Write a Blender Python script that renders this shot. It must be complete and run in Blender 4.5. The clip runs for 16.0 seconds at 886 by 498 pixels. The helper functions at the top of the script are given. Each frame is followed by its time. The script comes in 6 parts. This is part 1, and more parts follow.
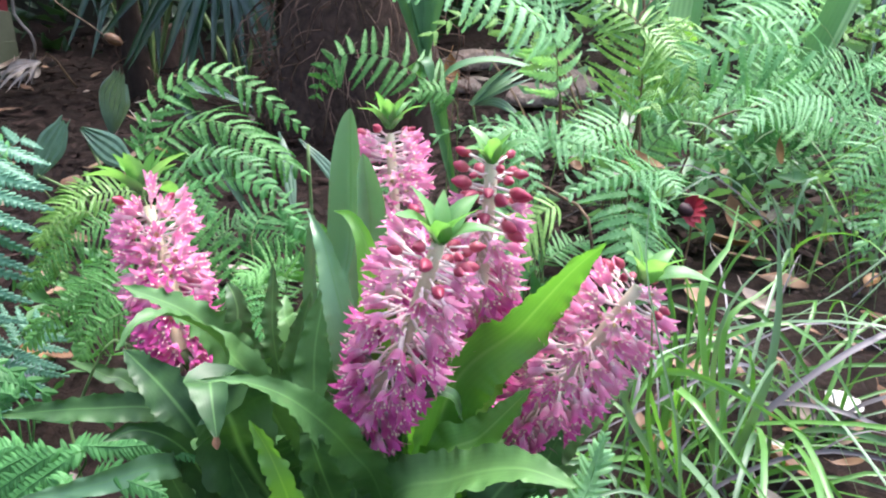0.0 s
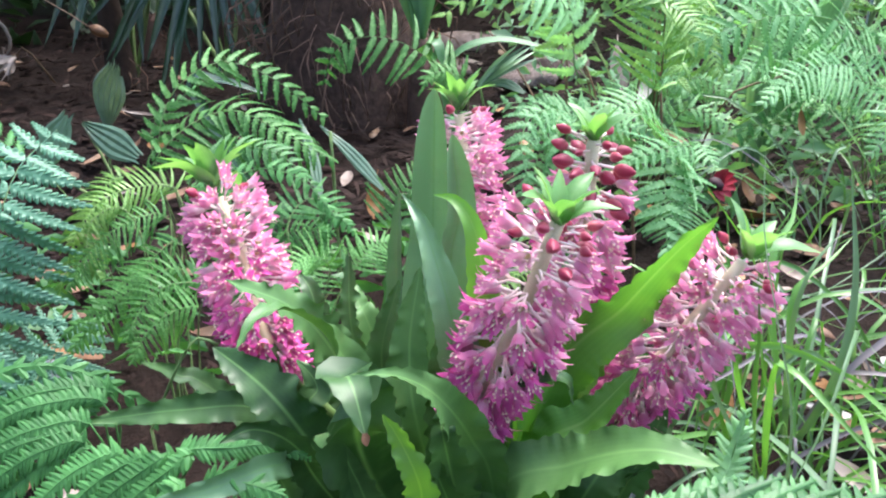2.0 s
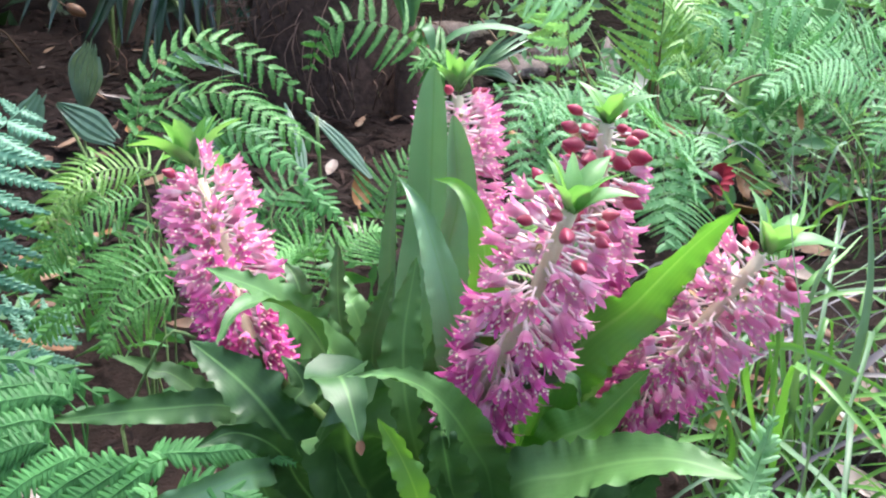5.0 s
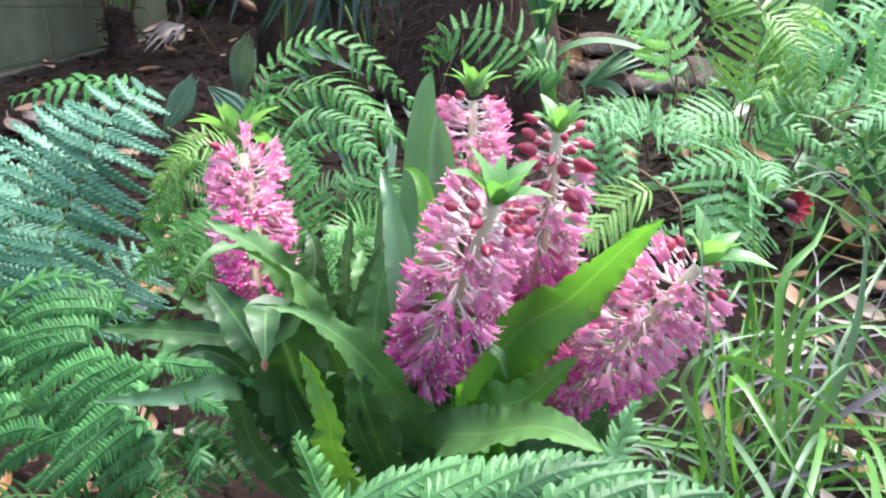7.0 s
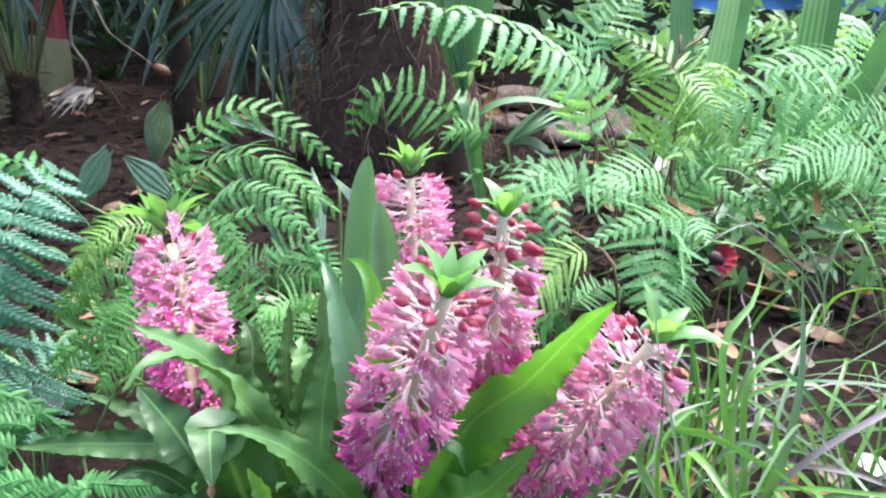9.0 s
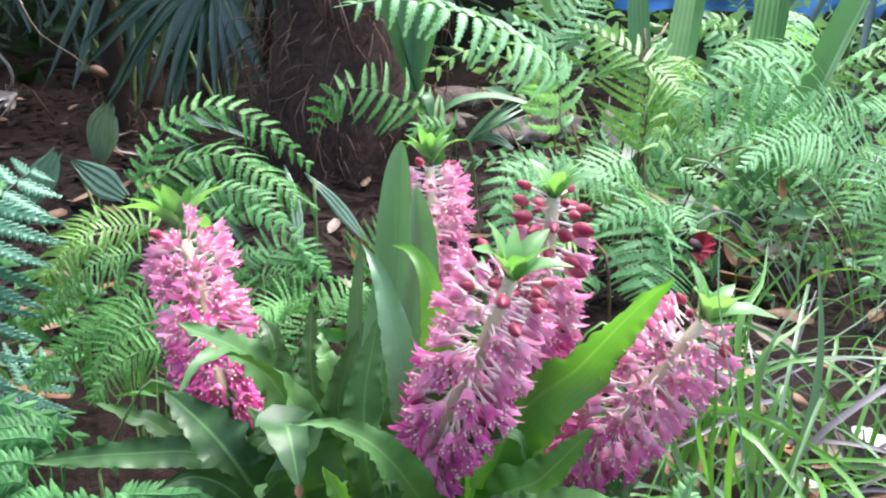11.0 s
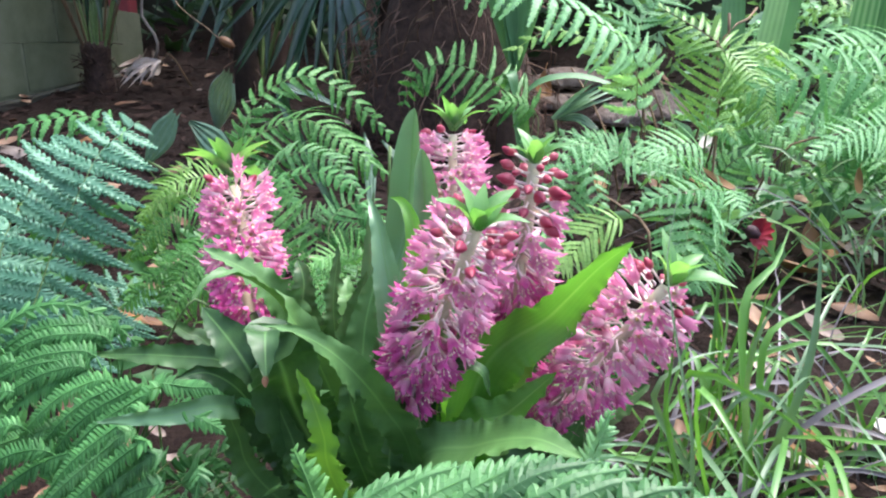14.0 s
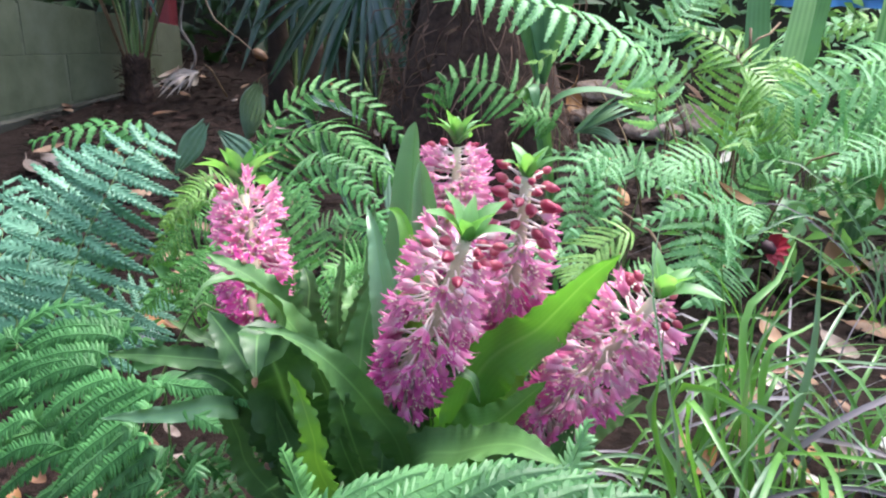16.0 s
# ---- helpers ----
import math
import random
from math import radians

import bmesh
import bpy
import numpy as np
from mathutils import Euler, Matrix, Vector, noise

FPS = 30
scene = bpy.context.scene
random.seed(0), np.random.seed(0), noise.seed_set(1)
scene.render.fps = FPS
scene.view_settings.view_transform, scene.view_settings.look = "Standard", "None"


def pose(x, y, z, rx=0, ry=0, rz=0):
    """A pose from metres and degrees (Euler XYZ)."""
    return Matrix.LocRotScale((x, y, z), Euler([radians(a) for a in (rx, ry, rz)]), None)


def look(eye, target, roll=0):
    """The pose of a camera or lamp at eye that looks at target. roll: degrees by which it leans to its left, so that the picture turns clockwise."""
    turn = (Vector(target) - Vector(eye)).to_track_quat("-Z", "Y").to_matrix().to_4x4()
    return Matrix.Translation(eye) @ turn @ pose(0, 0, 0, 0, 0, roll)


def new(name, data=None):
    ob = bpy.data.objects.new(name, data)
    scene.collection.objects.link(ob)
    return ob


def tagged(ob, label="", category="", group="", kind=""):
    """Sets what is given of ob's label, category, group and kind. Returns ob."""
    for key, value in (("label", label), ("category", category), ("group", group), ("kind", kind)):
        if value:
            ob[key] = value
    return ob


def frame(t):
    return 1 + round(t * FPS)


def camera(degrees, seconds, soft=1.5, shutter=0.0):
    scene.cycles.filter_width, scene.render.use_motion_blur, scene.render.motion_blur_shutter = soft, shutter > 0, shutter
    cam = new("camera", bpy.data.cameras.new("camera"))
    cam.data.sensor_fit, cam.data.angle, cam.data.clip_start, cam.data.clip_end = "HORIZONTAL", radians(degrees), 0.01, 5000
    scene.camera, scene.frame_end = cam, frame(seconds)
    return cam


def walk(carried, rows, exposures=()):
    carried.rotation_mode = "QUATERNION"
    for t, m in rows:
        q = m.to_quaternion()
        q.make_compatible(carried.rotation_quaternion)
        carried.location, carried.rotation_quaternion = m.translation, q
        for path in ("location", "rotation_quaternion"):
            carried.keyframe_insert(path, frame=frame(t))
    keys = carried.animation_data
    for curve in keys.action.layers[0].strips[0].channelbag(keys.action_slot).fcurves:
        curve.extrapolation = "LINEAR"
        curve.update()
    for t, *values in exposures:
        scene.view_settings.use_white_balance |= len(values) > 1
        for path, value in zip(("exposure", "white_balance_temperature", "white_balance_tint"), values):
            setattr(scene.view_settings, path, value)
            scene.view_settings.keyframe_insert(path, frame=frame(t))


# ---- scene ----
cam = camera(60.7, 16.0, soft=2.15)
PATH = [
    (0, (0.008, -0.039, 0.713), (0.003, 1.815, -0.035), 0.8),
    (0.5, (-0.028, -0.029, 0.705), (-0.033, 1.819, -0.061), 0.2),
    (1, (-0.054, -0.022, 0.7), (-0.014, 1.826, -0.066), 0.1),
    (1.5, (-0.074, -0.023, 0.702), (-0.021, 1.821, -0.069), -0.3),
    (2, (-0.089, -0.023, 0.705), (-0.017, 1.816, -0.079), -0.5),
    (2.5, (-0.097, -0.016, 0.706), (0.01, 1.818, -0.084), -1.1),
    (3, (-0.123, 0.006, 0.692), (0.04, 1.838, -0.095), -2.3),
    (3.5, (-0.121, 0.027, 0.691), (0.105, 1.849, -0.101), -3.3),
    (4, (-0.118, 0.032, 0.69), (0.117, 1.849, -0.112), -3.8),
    (4.5, (-0.119, 0.031, 0.685), (0.124, 1.846, -0.119), -2.4),
    (4.7, (-0.116, 0.027, 0.684), (0.09, 1.848, -0.119), -0.9),
    (6.8, (0.052, -0.06, 0.711), (-0.261, 1.747, -0.086), 1.7),
    (7, (0.052, -0.06, 0.706), (-0.251, 1.748, -0.091), 2.2),
    (7.5, (0.058, -0.064, 0.71), (-0.136, 1.764, -0.077), 2.3),
    (8, (0.054, -0.059, 0.718), (-0.114, 1.792, -0.021), 1.4),
    (8.5, (0.045, -0.045, 0.728), (-0.094, 1.826, 0.035), 1.4),
    (9, (0.029, -0.033, 0.728), (-0.083, 1.846, 0.052), 1.6),
    (11.3, (-0.064, -0.024, 0.703), (0.025, 1.864, 0.049), 1.8),
    (11.5, (-0.061, -0.026, 0.702), (0.0, 1.864, 0.05), 1.5),
    (12, (-0.027, -0.053, 0.714), (-0.101, 1.809, -0.012), 1.6),
    (12.5, (0.015, -0.082, 0.724), (-0.242, 1.761, -0.01), 1.3),
    (13, (0.043, -0.101, 0.722), (-0.251, 1.729, -0.029), 1.7),
    (13.5, (0.049, -0.104, 0.72), (-0.225, 1.737, -0.01), 2.0),
    (14, (0.049, -0.099, 0.715), (-0.193, 1.752, -0.002), 2.4),
    (14.5, (0.043, -0.084, 0.708), (-0.198, 1.775, 0.01), 2.7),
    (15, (0.049, -0.089, 0.708), (-0.192, 1.765, -0.003), 2.6),
    (15.5, (0.086, -0.109, 0.72), (-0.225, 1.741, 0.025), 2.1),
    (16, (0.086, -0.11, 0.722), (-0.252, 1.735, 0.028), 2.3),
]
walk(cam, [(t, look(eye, target, roll)) for t, eye, target, roll in PATH],
     exposures=[(0, 2.54), (4.5, 2.53), (7.5, 2.60), (9, 2.70), (11.5, 2.48), (12.5, 2.41), (16, 2.42)])

# ---- world and light: soft overcast daylight in a shady garden ----
world = bpy.data.worlds.new("overcast_sky")
scene.world = world
world.use_nodes = True
wn = world.node_tree.nodes
wl = world.node_tree.links
sky = wn.new("ShaderNodeTexSky")
sky.sky_type = 'NISHITA'
sky.sun_disc = False
sky.sun_elevation = radians(70)
sky.sun_rotation = radians(39)
sky.air_density = 1.0
sky.dust_density = 3.0
wl.new(sky.outputs[0], wn["Background"].inputs[0])
wn["Background"].inputs[1].default_value = 0.15
sun = new("sun", bpy.data.lights.new("sun", "SUN"))
sun.data.energy = 1.35
sun.data.angle = radians(32)
sun.data.color = (0.97, 0.985, 1.0)
sun.matrix_world = look((1.35, 2.3, 6.6), (0.0, 0.6, 0.3))

# ---- helpers ----
rng = random.Random(7)


def V(p):
    return Vector(p)


def ground_z(x, y):
    u = min(max((x + 0.05) / 0.45, 0), 1)
    return 0.10 + 0.02 * y + 0.07 * u * u * (3 - 2 * u)


class Shape:
    """Collects vertices, faces, material slots and uv for one mesh."""

    def __init__(self):
        self.v, self.f, self.m, self.uv = [], [], [], []

    def face(self, idx, slot=0, uv=None):
        self.f.append(idx)
        self.m.append(slot)
        self.uv.extend(uv if uv else [(0.5, 0.5)] * len(idx))

    def poly(self, pts, slot=0, uv=None):
        n = len(self.v)
        self.v.extend(pts)
        self.face(tuple(range(n, n + len(pts))), slot, uv)

    def grid(self, rows, slot=0, closed=False):
        """rows: list of equally long lists of points; uv u across, v along."""
        n, w = len(self.v), len(rows[0])
        for r in rows:
            self.v.extend(r)
        h = len(rows)
        for j in range(h - 1):
            for i in range(w if closed else w - 1):
                k = (i + 1) % w
                d = w if closed else w - 1
                self.face((n + j * w + i, n + j * w + k, n + (j + 1) * w + k, n + (j + 1) * w + i), slot,
                          [(i / d, j / (h - 1)), ((i + 1) / d, j / (h - 1)), ((i + 1) / d, (j + 1) / (h - 1)), (i / d, (j + 1) / (h - 1))])

    def tube(self, pts, radii, sides=6, slot=0):
        rows = []
        ref = V((0.31, 0.2, 0.93))
        for i, p in enumerate(pts):
            t = (pts[min(i + 1, len(pts) - 1)] - pts[max(i - 1, 0)]).normalized()
            a = t.cross(ref if abs(t.dot(ref)) < 0.95 else V((1, 0, 0))).normalized()
            b = t.cross(a)
            r = radii[i] if isinstance(radii, (list, tuple)) else radii
            rows.append([p + (a * math.cos(k * math.tau / sides) + b * math.sin(k * math.tau / sides)) * r for k in range(sides)])
        self.grid(rows, slot, closed=True)
        n = len(self.v)
        self.face(tuple(range(n - sides, n)), slot)

    def mesh(self, name, mats, smooth=True):
        me = bpy.data.meshes.new(name)
        me.from_pydata([tuple(p) for p in self.v], [], self.f)
        for m in (mats if isinstance(mats, (list, tuple)) else [mats]):
            me.materials.append(m)
        me.polygons.foreach_set("material_index", self.m)
        me.polygons.foreach_set("use_smooth", [smooth] * len(self.f))
        lay = me.uv_layers.new(name="uv")
        lay.data.foreach_set("uv", [c for uv in self.uv for c in uv])
        me.update()
        return me


def thing(name, at, label, category, group="", kind=""):
    ob = new(name)
    ob.location = at
    ob.empty_display_size = 0.05
    return tagged(ob, label, category, group, kind)


def part(name, me, parent, label="", m=None):
    """A mesh under a thing or a part; m is its place in the world."""
    ob = new(name, me)
    ob.parent = parent
    top = parent
    ob.matrix_parent_inverse = Matrix.Translation(top.location).inverted() if top.type == 'EMPTY' else Matrix.Identity(4)
    if m is not None:
        ob.matrix_basis = m
    if label:
        ob["label"] = label
    return ob


def single(name, me, m, label, category, group="", kind=""):
    ob = new(name, me)
    ob.matrix_world = m
    return tagged(ob, label, category, group, kind)


def curve(pts, n):
    """Catmull-Rom samples through pts, evenly spaced by length."""
    pts = [V(p) for p in pts]
    if len(pts) == 2:
        pts = [pts[0], (pts[0] + pts[1]) / 2, pts[1]]
    ext = [pts[0] * 2 - pts[1]] + pts + [pts[-1] * 2 - pts[-2]]
    fine = []
    for i in range(1, len(ext) - 2):
        a, b, c, d = ext[i - 1:i + 3]
        for k in range(16):
            t = k / 16
            fine.append(0.5 * ((2 * b) + (c - a) * t + (2 * a - 5 * b + 4 * c - d) * t * t + (3 * b - a - 3 * c + d) * t ** 3))
    fine.append(pts[-1])
    acc = [0.0]
    for p, q in zip(fine, fine[1:]):
        acc.append(acc[-1] + (q - p).length)
    out, j = [], 0
    for i in range(n):
        s = acc[-1] * i / (n - 1)
        while j < len(acc) - 2 and acc[j + 1] < s:
            j += 1
        u = (s - acc[j]) / max(acc[j + 1] - acc[j], 1e-9)
        out.append(fine[j].lerp(fine[j + 1], min(u, 1)))
    return out


def length(pts):
    return sum((b - a).length for a, b in zip(pts, pts[1:]))


# ---- materials ----
def mat_new(name):
    m = bpy.data.materials.new(name)
    m.use_nodes = True
    nt = m.node_tree
    return m, nt, nt.nodes["Principled BSDF"], nt.nodes["Material Output"]


def ramp(nt, fac, stops):
    r = nt.nodes.new("ShaderNodeValToRGB")
    el = r.color_ramp.elements
    el[0].position, el[0].color = stops[0][0], (*stops[0][1], 1)
    el[1].position, el[1].color = stops[-1][0], (*stops[-1][1], 1)
    for p, c in stops[1:-1]:
        el.new(p).color = (*c, 1)
    nt.links.new(fac, r.inputs[0])
    return r.outputs[0]


def noise_tex(nt, scale, detail=3.0, rough=0.55, vec=None):
    n = nt.nodes.new("ShaderNodeTexNoise")
    n.inputs["Scale"].default_value = scale
    n.inputs["Detail"].default_value = detail
    n.inputs["Roughness"].default_value = rough
    if vec is None:
        vec = nt.nodes.new("ShaderNodeTexCoord").outputs["Object"]
    nt.links.new(vec, n.inputs["Vector"])
    return n.outputs[0]


def mixc(nt, fac, a, b, mode='MIX'):
    n = nt.nodes.new("ShaderNodeMix")
    n.data_type = 'RGBA'
    n.blend_type = mode
    for sock, val in ((n.inputs[0], fac), (n.inputs[6], a), (n.inputs[7], b)):
        if isinstance(val, (int, float)):
            sock.default_value = val
        elif isinstance(val, tuple):
            sock.default_value = (*val, 1)
        else:
            nt.links.new(val, sock)
    return n.outputs[2]


def mathn(nt, op, a, b=None, c=None):
    n = nt.nodes.new("ShaderNodeMath")
    n.operation = op
    for sock, val in zip(n.inputs, (a, b, c)):
        if val is None:
            continue
        if isinstance(val, (int, float)):
            sock.default_value = val
        else:
            nt.links.new(val, sock)
    return n.outputs[0]


def bump(nt, bsdf, height, strength=0.3, dist=0.002):
    b = nt.nodes.new("ShaderNodeBump")
    b.inputs["Strength"].default_value = strength
    b.inputs["Distance"].default_value = dist
    nt.links.new(height, b.inputs["Height"])
    nt.links.new(b.outputs[0], bsdf.inputs["Normal"])


def leaf_material(name, dark, light, rough=0.38, through_light=0.3, scale=25, veins=0.0, rib=None, spec=0.5, gain=(1.3, 1.45, 0.6), stripe=0.05, island=0.3):
    """Leaf skin: two greens mixed by noise and by object, light passing through, optional veins along the blade."""
    m, nt, bs, out = mat_new(name)
    info = nt.nodes.new("ShaderNodeObjectInfo")
    dark, light = [tuple(0.90 * c + 0.10 * k * sum(q * w for q, w in zip(col3, (0.25, 0.65, 0.1))) for c, k in zip(col3, (0.72, 1.0, 1.45))) for col3 in (dark, light)]
    n1 = noise_tex(nt, scale, 4)
    n2 = noise_tex(nt, scale * 0.22, 2)
    f = mathn(nt, 'ADD', mathn(nt, 'MULTIPLY', n1, 0.5), mathn(nt, 'MULTIPLY', n2, 0.5))
    f = mathn(nt, 'ADD', f, mathn(nt, 'MULTIPLY', mathn(nt, 'SUBTRACT', info.outputs["Random"], 0.5), 0.35))
    geo = nt.nodes.new("ShaderNodeNewGeometry")
    f = mathn(nt, 'ADD', f, mathn(nt, 'MULTIPLY', mathn(nt, 'SUBTRACT', geo.outputs["Random Per Island"], 0.5), island))
    col = ramp(nt, f, [(0.30, dark), (0.70, light)])
    height = n1
    if veins or rib:
        uv = nt.nodes.new("ShaderNodeUVMap")
        sep = nt.nodes.new("ShaderNodeSeparateXYZ")
        nt.links.new(uv.outputs[0], sep.inputs[0])
        if veins:
            w = mathn(nt, 'SINE', mathn(nt, 'MULTIPLY', sep.outputs[0], veins))
            height = mathn(nt, 'ADD', mathn(nt, 'MULTIPLY', w, 0.04), mathn(nt, 'MULTIPLY', n1, 0.8))
            col = mixc(nt, mathn(nt, 'MULTIPLY', mathn(nt, 'ADD', w, 1.0), stripe), col, light)
        if rib:
            d = mathn(nt, 'ABSOLUTE', mathn(nt, 'SUBTRACT', sep.outputs[0], 0.5))
            col = mixc(nt, ramp(nt, d, [(0.0, (0.65, 0.65, 0.65)), (0.05, (0, 0, 0))]), col, rib)
    nt.links.new(col, bs.inputs["Base Color"])
    bs.inputs["Roughness"].default_value = rough
    bs.inputs["Specular IOR Level"].default_value = spec
    bump(nt, bs, height, 0.25, 0.001)
    tr = nt.nodes.new("ShaderNodeBsdfTranslucent")
    nt.links.new(mixc(nt, 1.0, col, gain, 'MULTIPLY'), tr.inputs[0])
    mx = nt.nodes.new("ShaderNodeMixShader")
    mx.inputs[0].default_value = through_light
    nt.links.new(bs.outputs[0], mx.inputs[1])
    nt.links.new(tr.outputs[0], mx.inputs[2])
    nt.links.new(mx.outputs[0], out.inputs[0])
    return m


def rough_material(name, stops, scale=20, rough=0.85, bump_s=0.6, bump_d=0.006, detail=6, rand=0.3, spec=0.3):
    m, nt, bs, out = mat_new(name)
    info = nt.nodes.new("ShaderNodeObjectInfo")
    geo = nt.nodes.new("ShaderNodeNewGeometry")
    n1 = noise_tex(nt, scale, detail, 0.65)
    n2 = noise_tex(nt, scale * 0.15, 3)
    f = mathn(nt, 'ADD', mathn(nt, 'MULTIPLY', n1, 0.6), mathn(nt, 'MULTIPLY', n2, 0.4))
    r = mathn(nt, 'ADD', mathn(nt, 'MULTIPLY', info.outputs["Random"], 0.5), mathn(nt, 'MULTIPLY', geo.outputs["Random Per Island"], 0.5))
    f = mathn(nt, 'ADD', f, mathn(nt, 'MULTIPLY', mathn(nt, 'SUBTRACT', r, 0.5), rand))
    nt.links.new(ramp(nt, f, stops), bs.inputs["Base Color"])
    bs.inputs["Roughness"].default_value = rough
    bs.inputs["Specular IOR Level"].default_value = spec
    bump(nt, bs, n1, bump_s, bump_d)
    return m


def petal_material(name, throat, tip, rough=0.45):
    m, nt, bs, out = mat_new(name)
    uv = nt.nodes.new("ShaderNodeUVMap")
    sep = nt.nodes.new("ShaderNodeSeparateXYZ")
    nt.links.new(uv.outputs[0], sep.inputs[0])
    info = nt.nodes.new("ShaderNodeObjectInfo")
    n = noise_tex(nt, 260, 3)
    f = mathn(nt, 'ADD', sep.outputs[1], mathn(nt, 'MULTIPLY', mathn(nt, 'SUBTRACT', n, 0.5), 0.4))
    f = mathn(nt, 'ADD', f, mathn(nt, 'MULTIPLY', mathn(nt, 'SUBTRACT', info.outputs["Random"], 0.5), 0.55))
    mid = tuple(0.35 * a + 0.65 * b for a, b in zip(throat, tip))
    col = ramp(nt, f, [(0.0, throat), (0.30, mid), (0.68, tip)])
    nt.links.new(col, bs.inputs["Base Color"])
    bs.inputs["Roughness"].default_value = rough
    bs.inputs["Sheen Weight"].default_value = 0.15
    tr = nt.nodes.new("ShaderNodeBsdfTranslucent")
    nt.links.new(col, tr.inputs[0])
    mx = nt.nodes.new("ShaderNodeMixShader")
    mx.inputs[0].default_value = 0.38
    nt.links.new(bs.outputs[0], mx.inputs[1])
    nt.links.new(tr.outputs[0], mx.inputs[2])
    nt.links.new(mx.outputs[0], out.inputs[0])
    return m


M_LILY = leaf_material("lily_leaf", (0.014, 0.056, 0.007), (0.080, 0.195, 0.036), 0.50, 0.12, 40, veins=70.0, rib=(0.14, 0.28, 0.09), spec=0.50, stripe=0.012)
# brighter copy of the leaf green: light coming through is partly in the colour
M_LILY_LIT = leaf_material("lily_leaf_lit", (0.070, 0.225, 0.014), (0.165, 0.41, 0.036), 0.38, 0.52, 18, veins=70.0, rib=(0.20, 0.38, 0.12), spec=0.6)
# grey-green leaf tone, made paler so it also carries the sky's sheen
M_LILY_GREY_SHEEN = leaf_material("lily_leaf_grey_sheen", (0.066, 0.165, 0.060), (0.155, 0.305, 0.130), 0.42, 0.15, 30, veins=70.0, rib=(0.10, 0.24, 0.07), spec=0.75, stripe=0.02)
M_LILY_YELLOW = leaf_material("lily_leaf_yellowing", (0.045, 0.160, 0.010), (0.135, 0.305, 0.022), 0.38, 0.38, 18, veins=70.0, rib=(0.20, 0.38, 0.07))
M_BRACT = leaf_material("lily_bract", (0.070, 0.205, 0.048), (0.195, 0.385, 0.115), 0.4, 0.4, 60, veins=30.0)
M_FERN_BLUE = leaf_material("fern_blue_green", (0.047, 0.167, 0.083), (0.155, 0.342, 0.202), 0.50, 0.15, 40, spec=0.5)
M_FERN_GREEN = leaf_material("fern_green", (0.024, 0.115, 0.018), (0.080, 0.265, 0.056), 0.52, 0.30, 30, spec=0.32)
M_FERN_LIME = leaf_material("fern_fresh_green", (0.045, 0.165, 0.020), (0.150, 0.375, 0.080), 0.50, 0.34, 30, spec=0.40)
M_FERN_DARK = leaf_material("fern_deep_green", (0.025, 0.105, 0.022), (0.075, 0.23, 0.05), 0.5, 0.3, 30)
M_FERN_LIGHT = leaf_material("fern_light_green", (0.118, 0.300, 0.098), (0.295, 0.545, 0.245), 0.50, 0.42, 26, spec=0.38)
M_FERN_YELLOW = leaf_material("fern_yellow_green", (0.12, 0.27, 0.04), (0.27, 0.46, 0.09), 0.4, 0.4, 26)
M_GRASS = leaf_material("grass_blade", (0.033, 0.118, 0.010), (0.118, 0.288, 0.036), 0.38, 0.32, 12, veins=30.0, spec=0.6)
M_GRASS_PALE = leaf_material("grass_blade_pale", (0.05, 0.120, 0.042), (0.130, 0.225, 0.105), 0.38, 0.28, 12, veins=30.0, spec=0.6)
M_GRASS_DRY = leaf_material("grass_blade_dry", (0.060, 0.048, 0.050), (0.155, 0.130, 0.140), 0.45, 0.15, 12, veins=30.0, gain=(1, 1, 1))
M_STRAP = leaf_material("strap_leaf", (0.030, 0.105, 0.028), (0.12, 0.27, 0.10), 0.5, 0.25, 8, veins=32.0, spec=0.5, stripe=0.11)
M_STRAP_PALE = leaf_material("strap_leaf_pale", (0.06, 0.17, 0.07), (0.30, 0.45, 0.27), 0.28, 0.3, 8, veins=27.0, spec=0.7, stripe=0.22)
M_PLEAT_PALE = leaf_material("pleated_leaf_pale", (0.045, 0.095, 0.060), (0.17, 0.24, 0.18), 0.34, 0.2, 60, veins=60.0, stripe=0.2, spec=0.6)
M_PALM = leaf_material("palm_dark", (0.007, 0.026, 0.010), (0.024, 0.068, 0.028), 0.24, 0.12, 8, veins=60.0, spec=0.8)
M_PLEAT = leaf_material("pleated_leaf", (0.024, 0.075, 0.034), (0.10, 0.185, 0.115), 0.34, 0.2, 50, veins=40.0, stripe=0.12, spec=0.6)
# very dark green: the background's shade is part of this colour
M_SHRUB = leaf_material("shrub_shade_dark", (0.010, 0.030, 0.010), (0.035, 0.085, 0.025), 0.45, 0.15, 8)
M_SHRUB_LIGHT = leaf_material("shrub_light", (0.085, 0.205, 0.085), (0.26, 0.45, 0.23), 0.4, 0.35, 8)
M_STEM_GREEN = rough_material("stem_green", [(0.3, (0.09, 0.17, 0.05)), (0.7, (0.20, 0.27, 0.11))], 60, 0.5, 0.2, 0.001)
M_STEM_BROWN = rough_material("stem_brown", [(0.3, (0.06, 0.035, 0.02)), (0.7, (0.19, 0.12, 0.07))], 60, 0.6, 0.3, 0.001)
M_STALK = rough_material("flower_stalk_skin", [(0.3, (0.47, 0.43, 0.27)), (0.7, (0.68, 0.59, 0.44))], 90, 0.5, 0.2, 0.001)
M_PEDICEL = rough_material("pedicel_skin", [(0.3, (0.66, 0.46, 0.47)), (0.7, (0.88, 0.74, 0.69))], 90, 0.5, 0.1, 0.001)
M_PETAL_LOW = petal_material("petal_magenta", (0.90, 0.57, 0.68), (0.66, 0.096, 0.365))
M_PETAL_MID = petal_material("petal_pink_magenta", (0.93, 0.72, 0.80), (0.74, 0.230, 0.442))
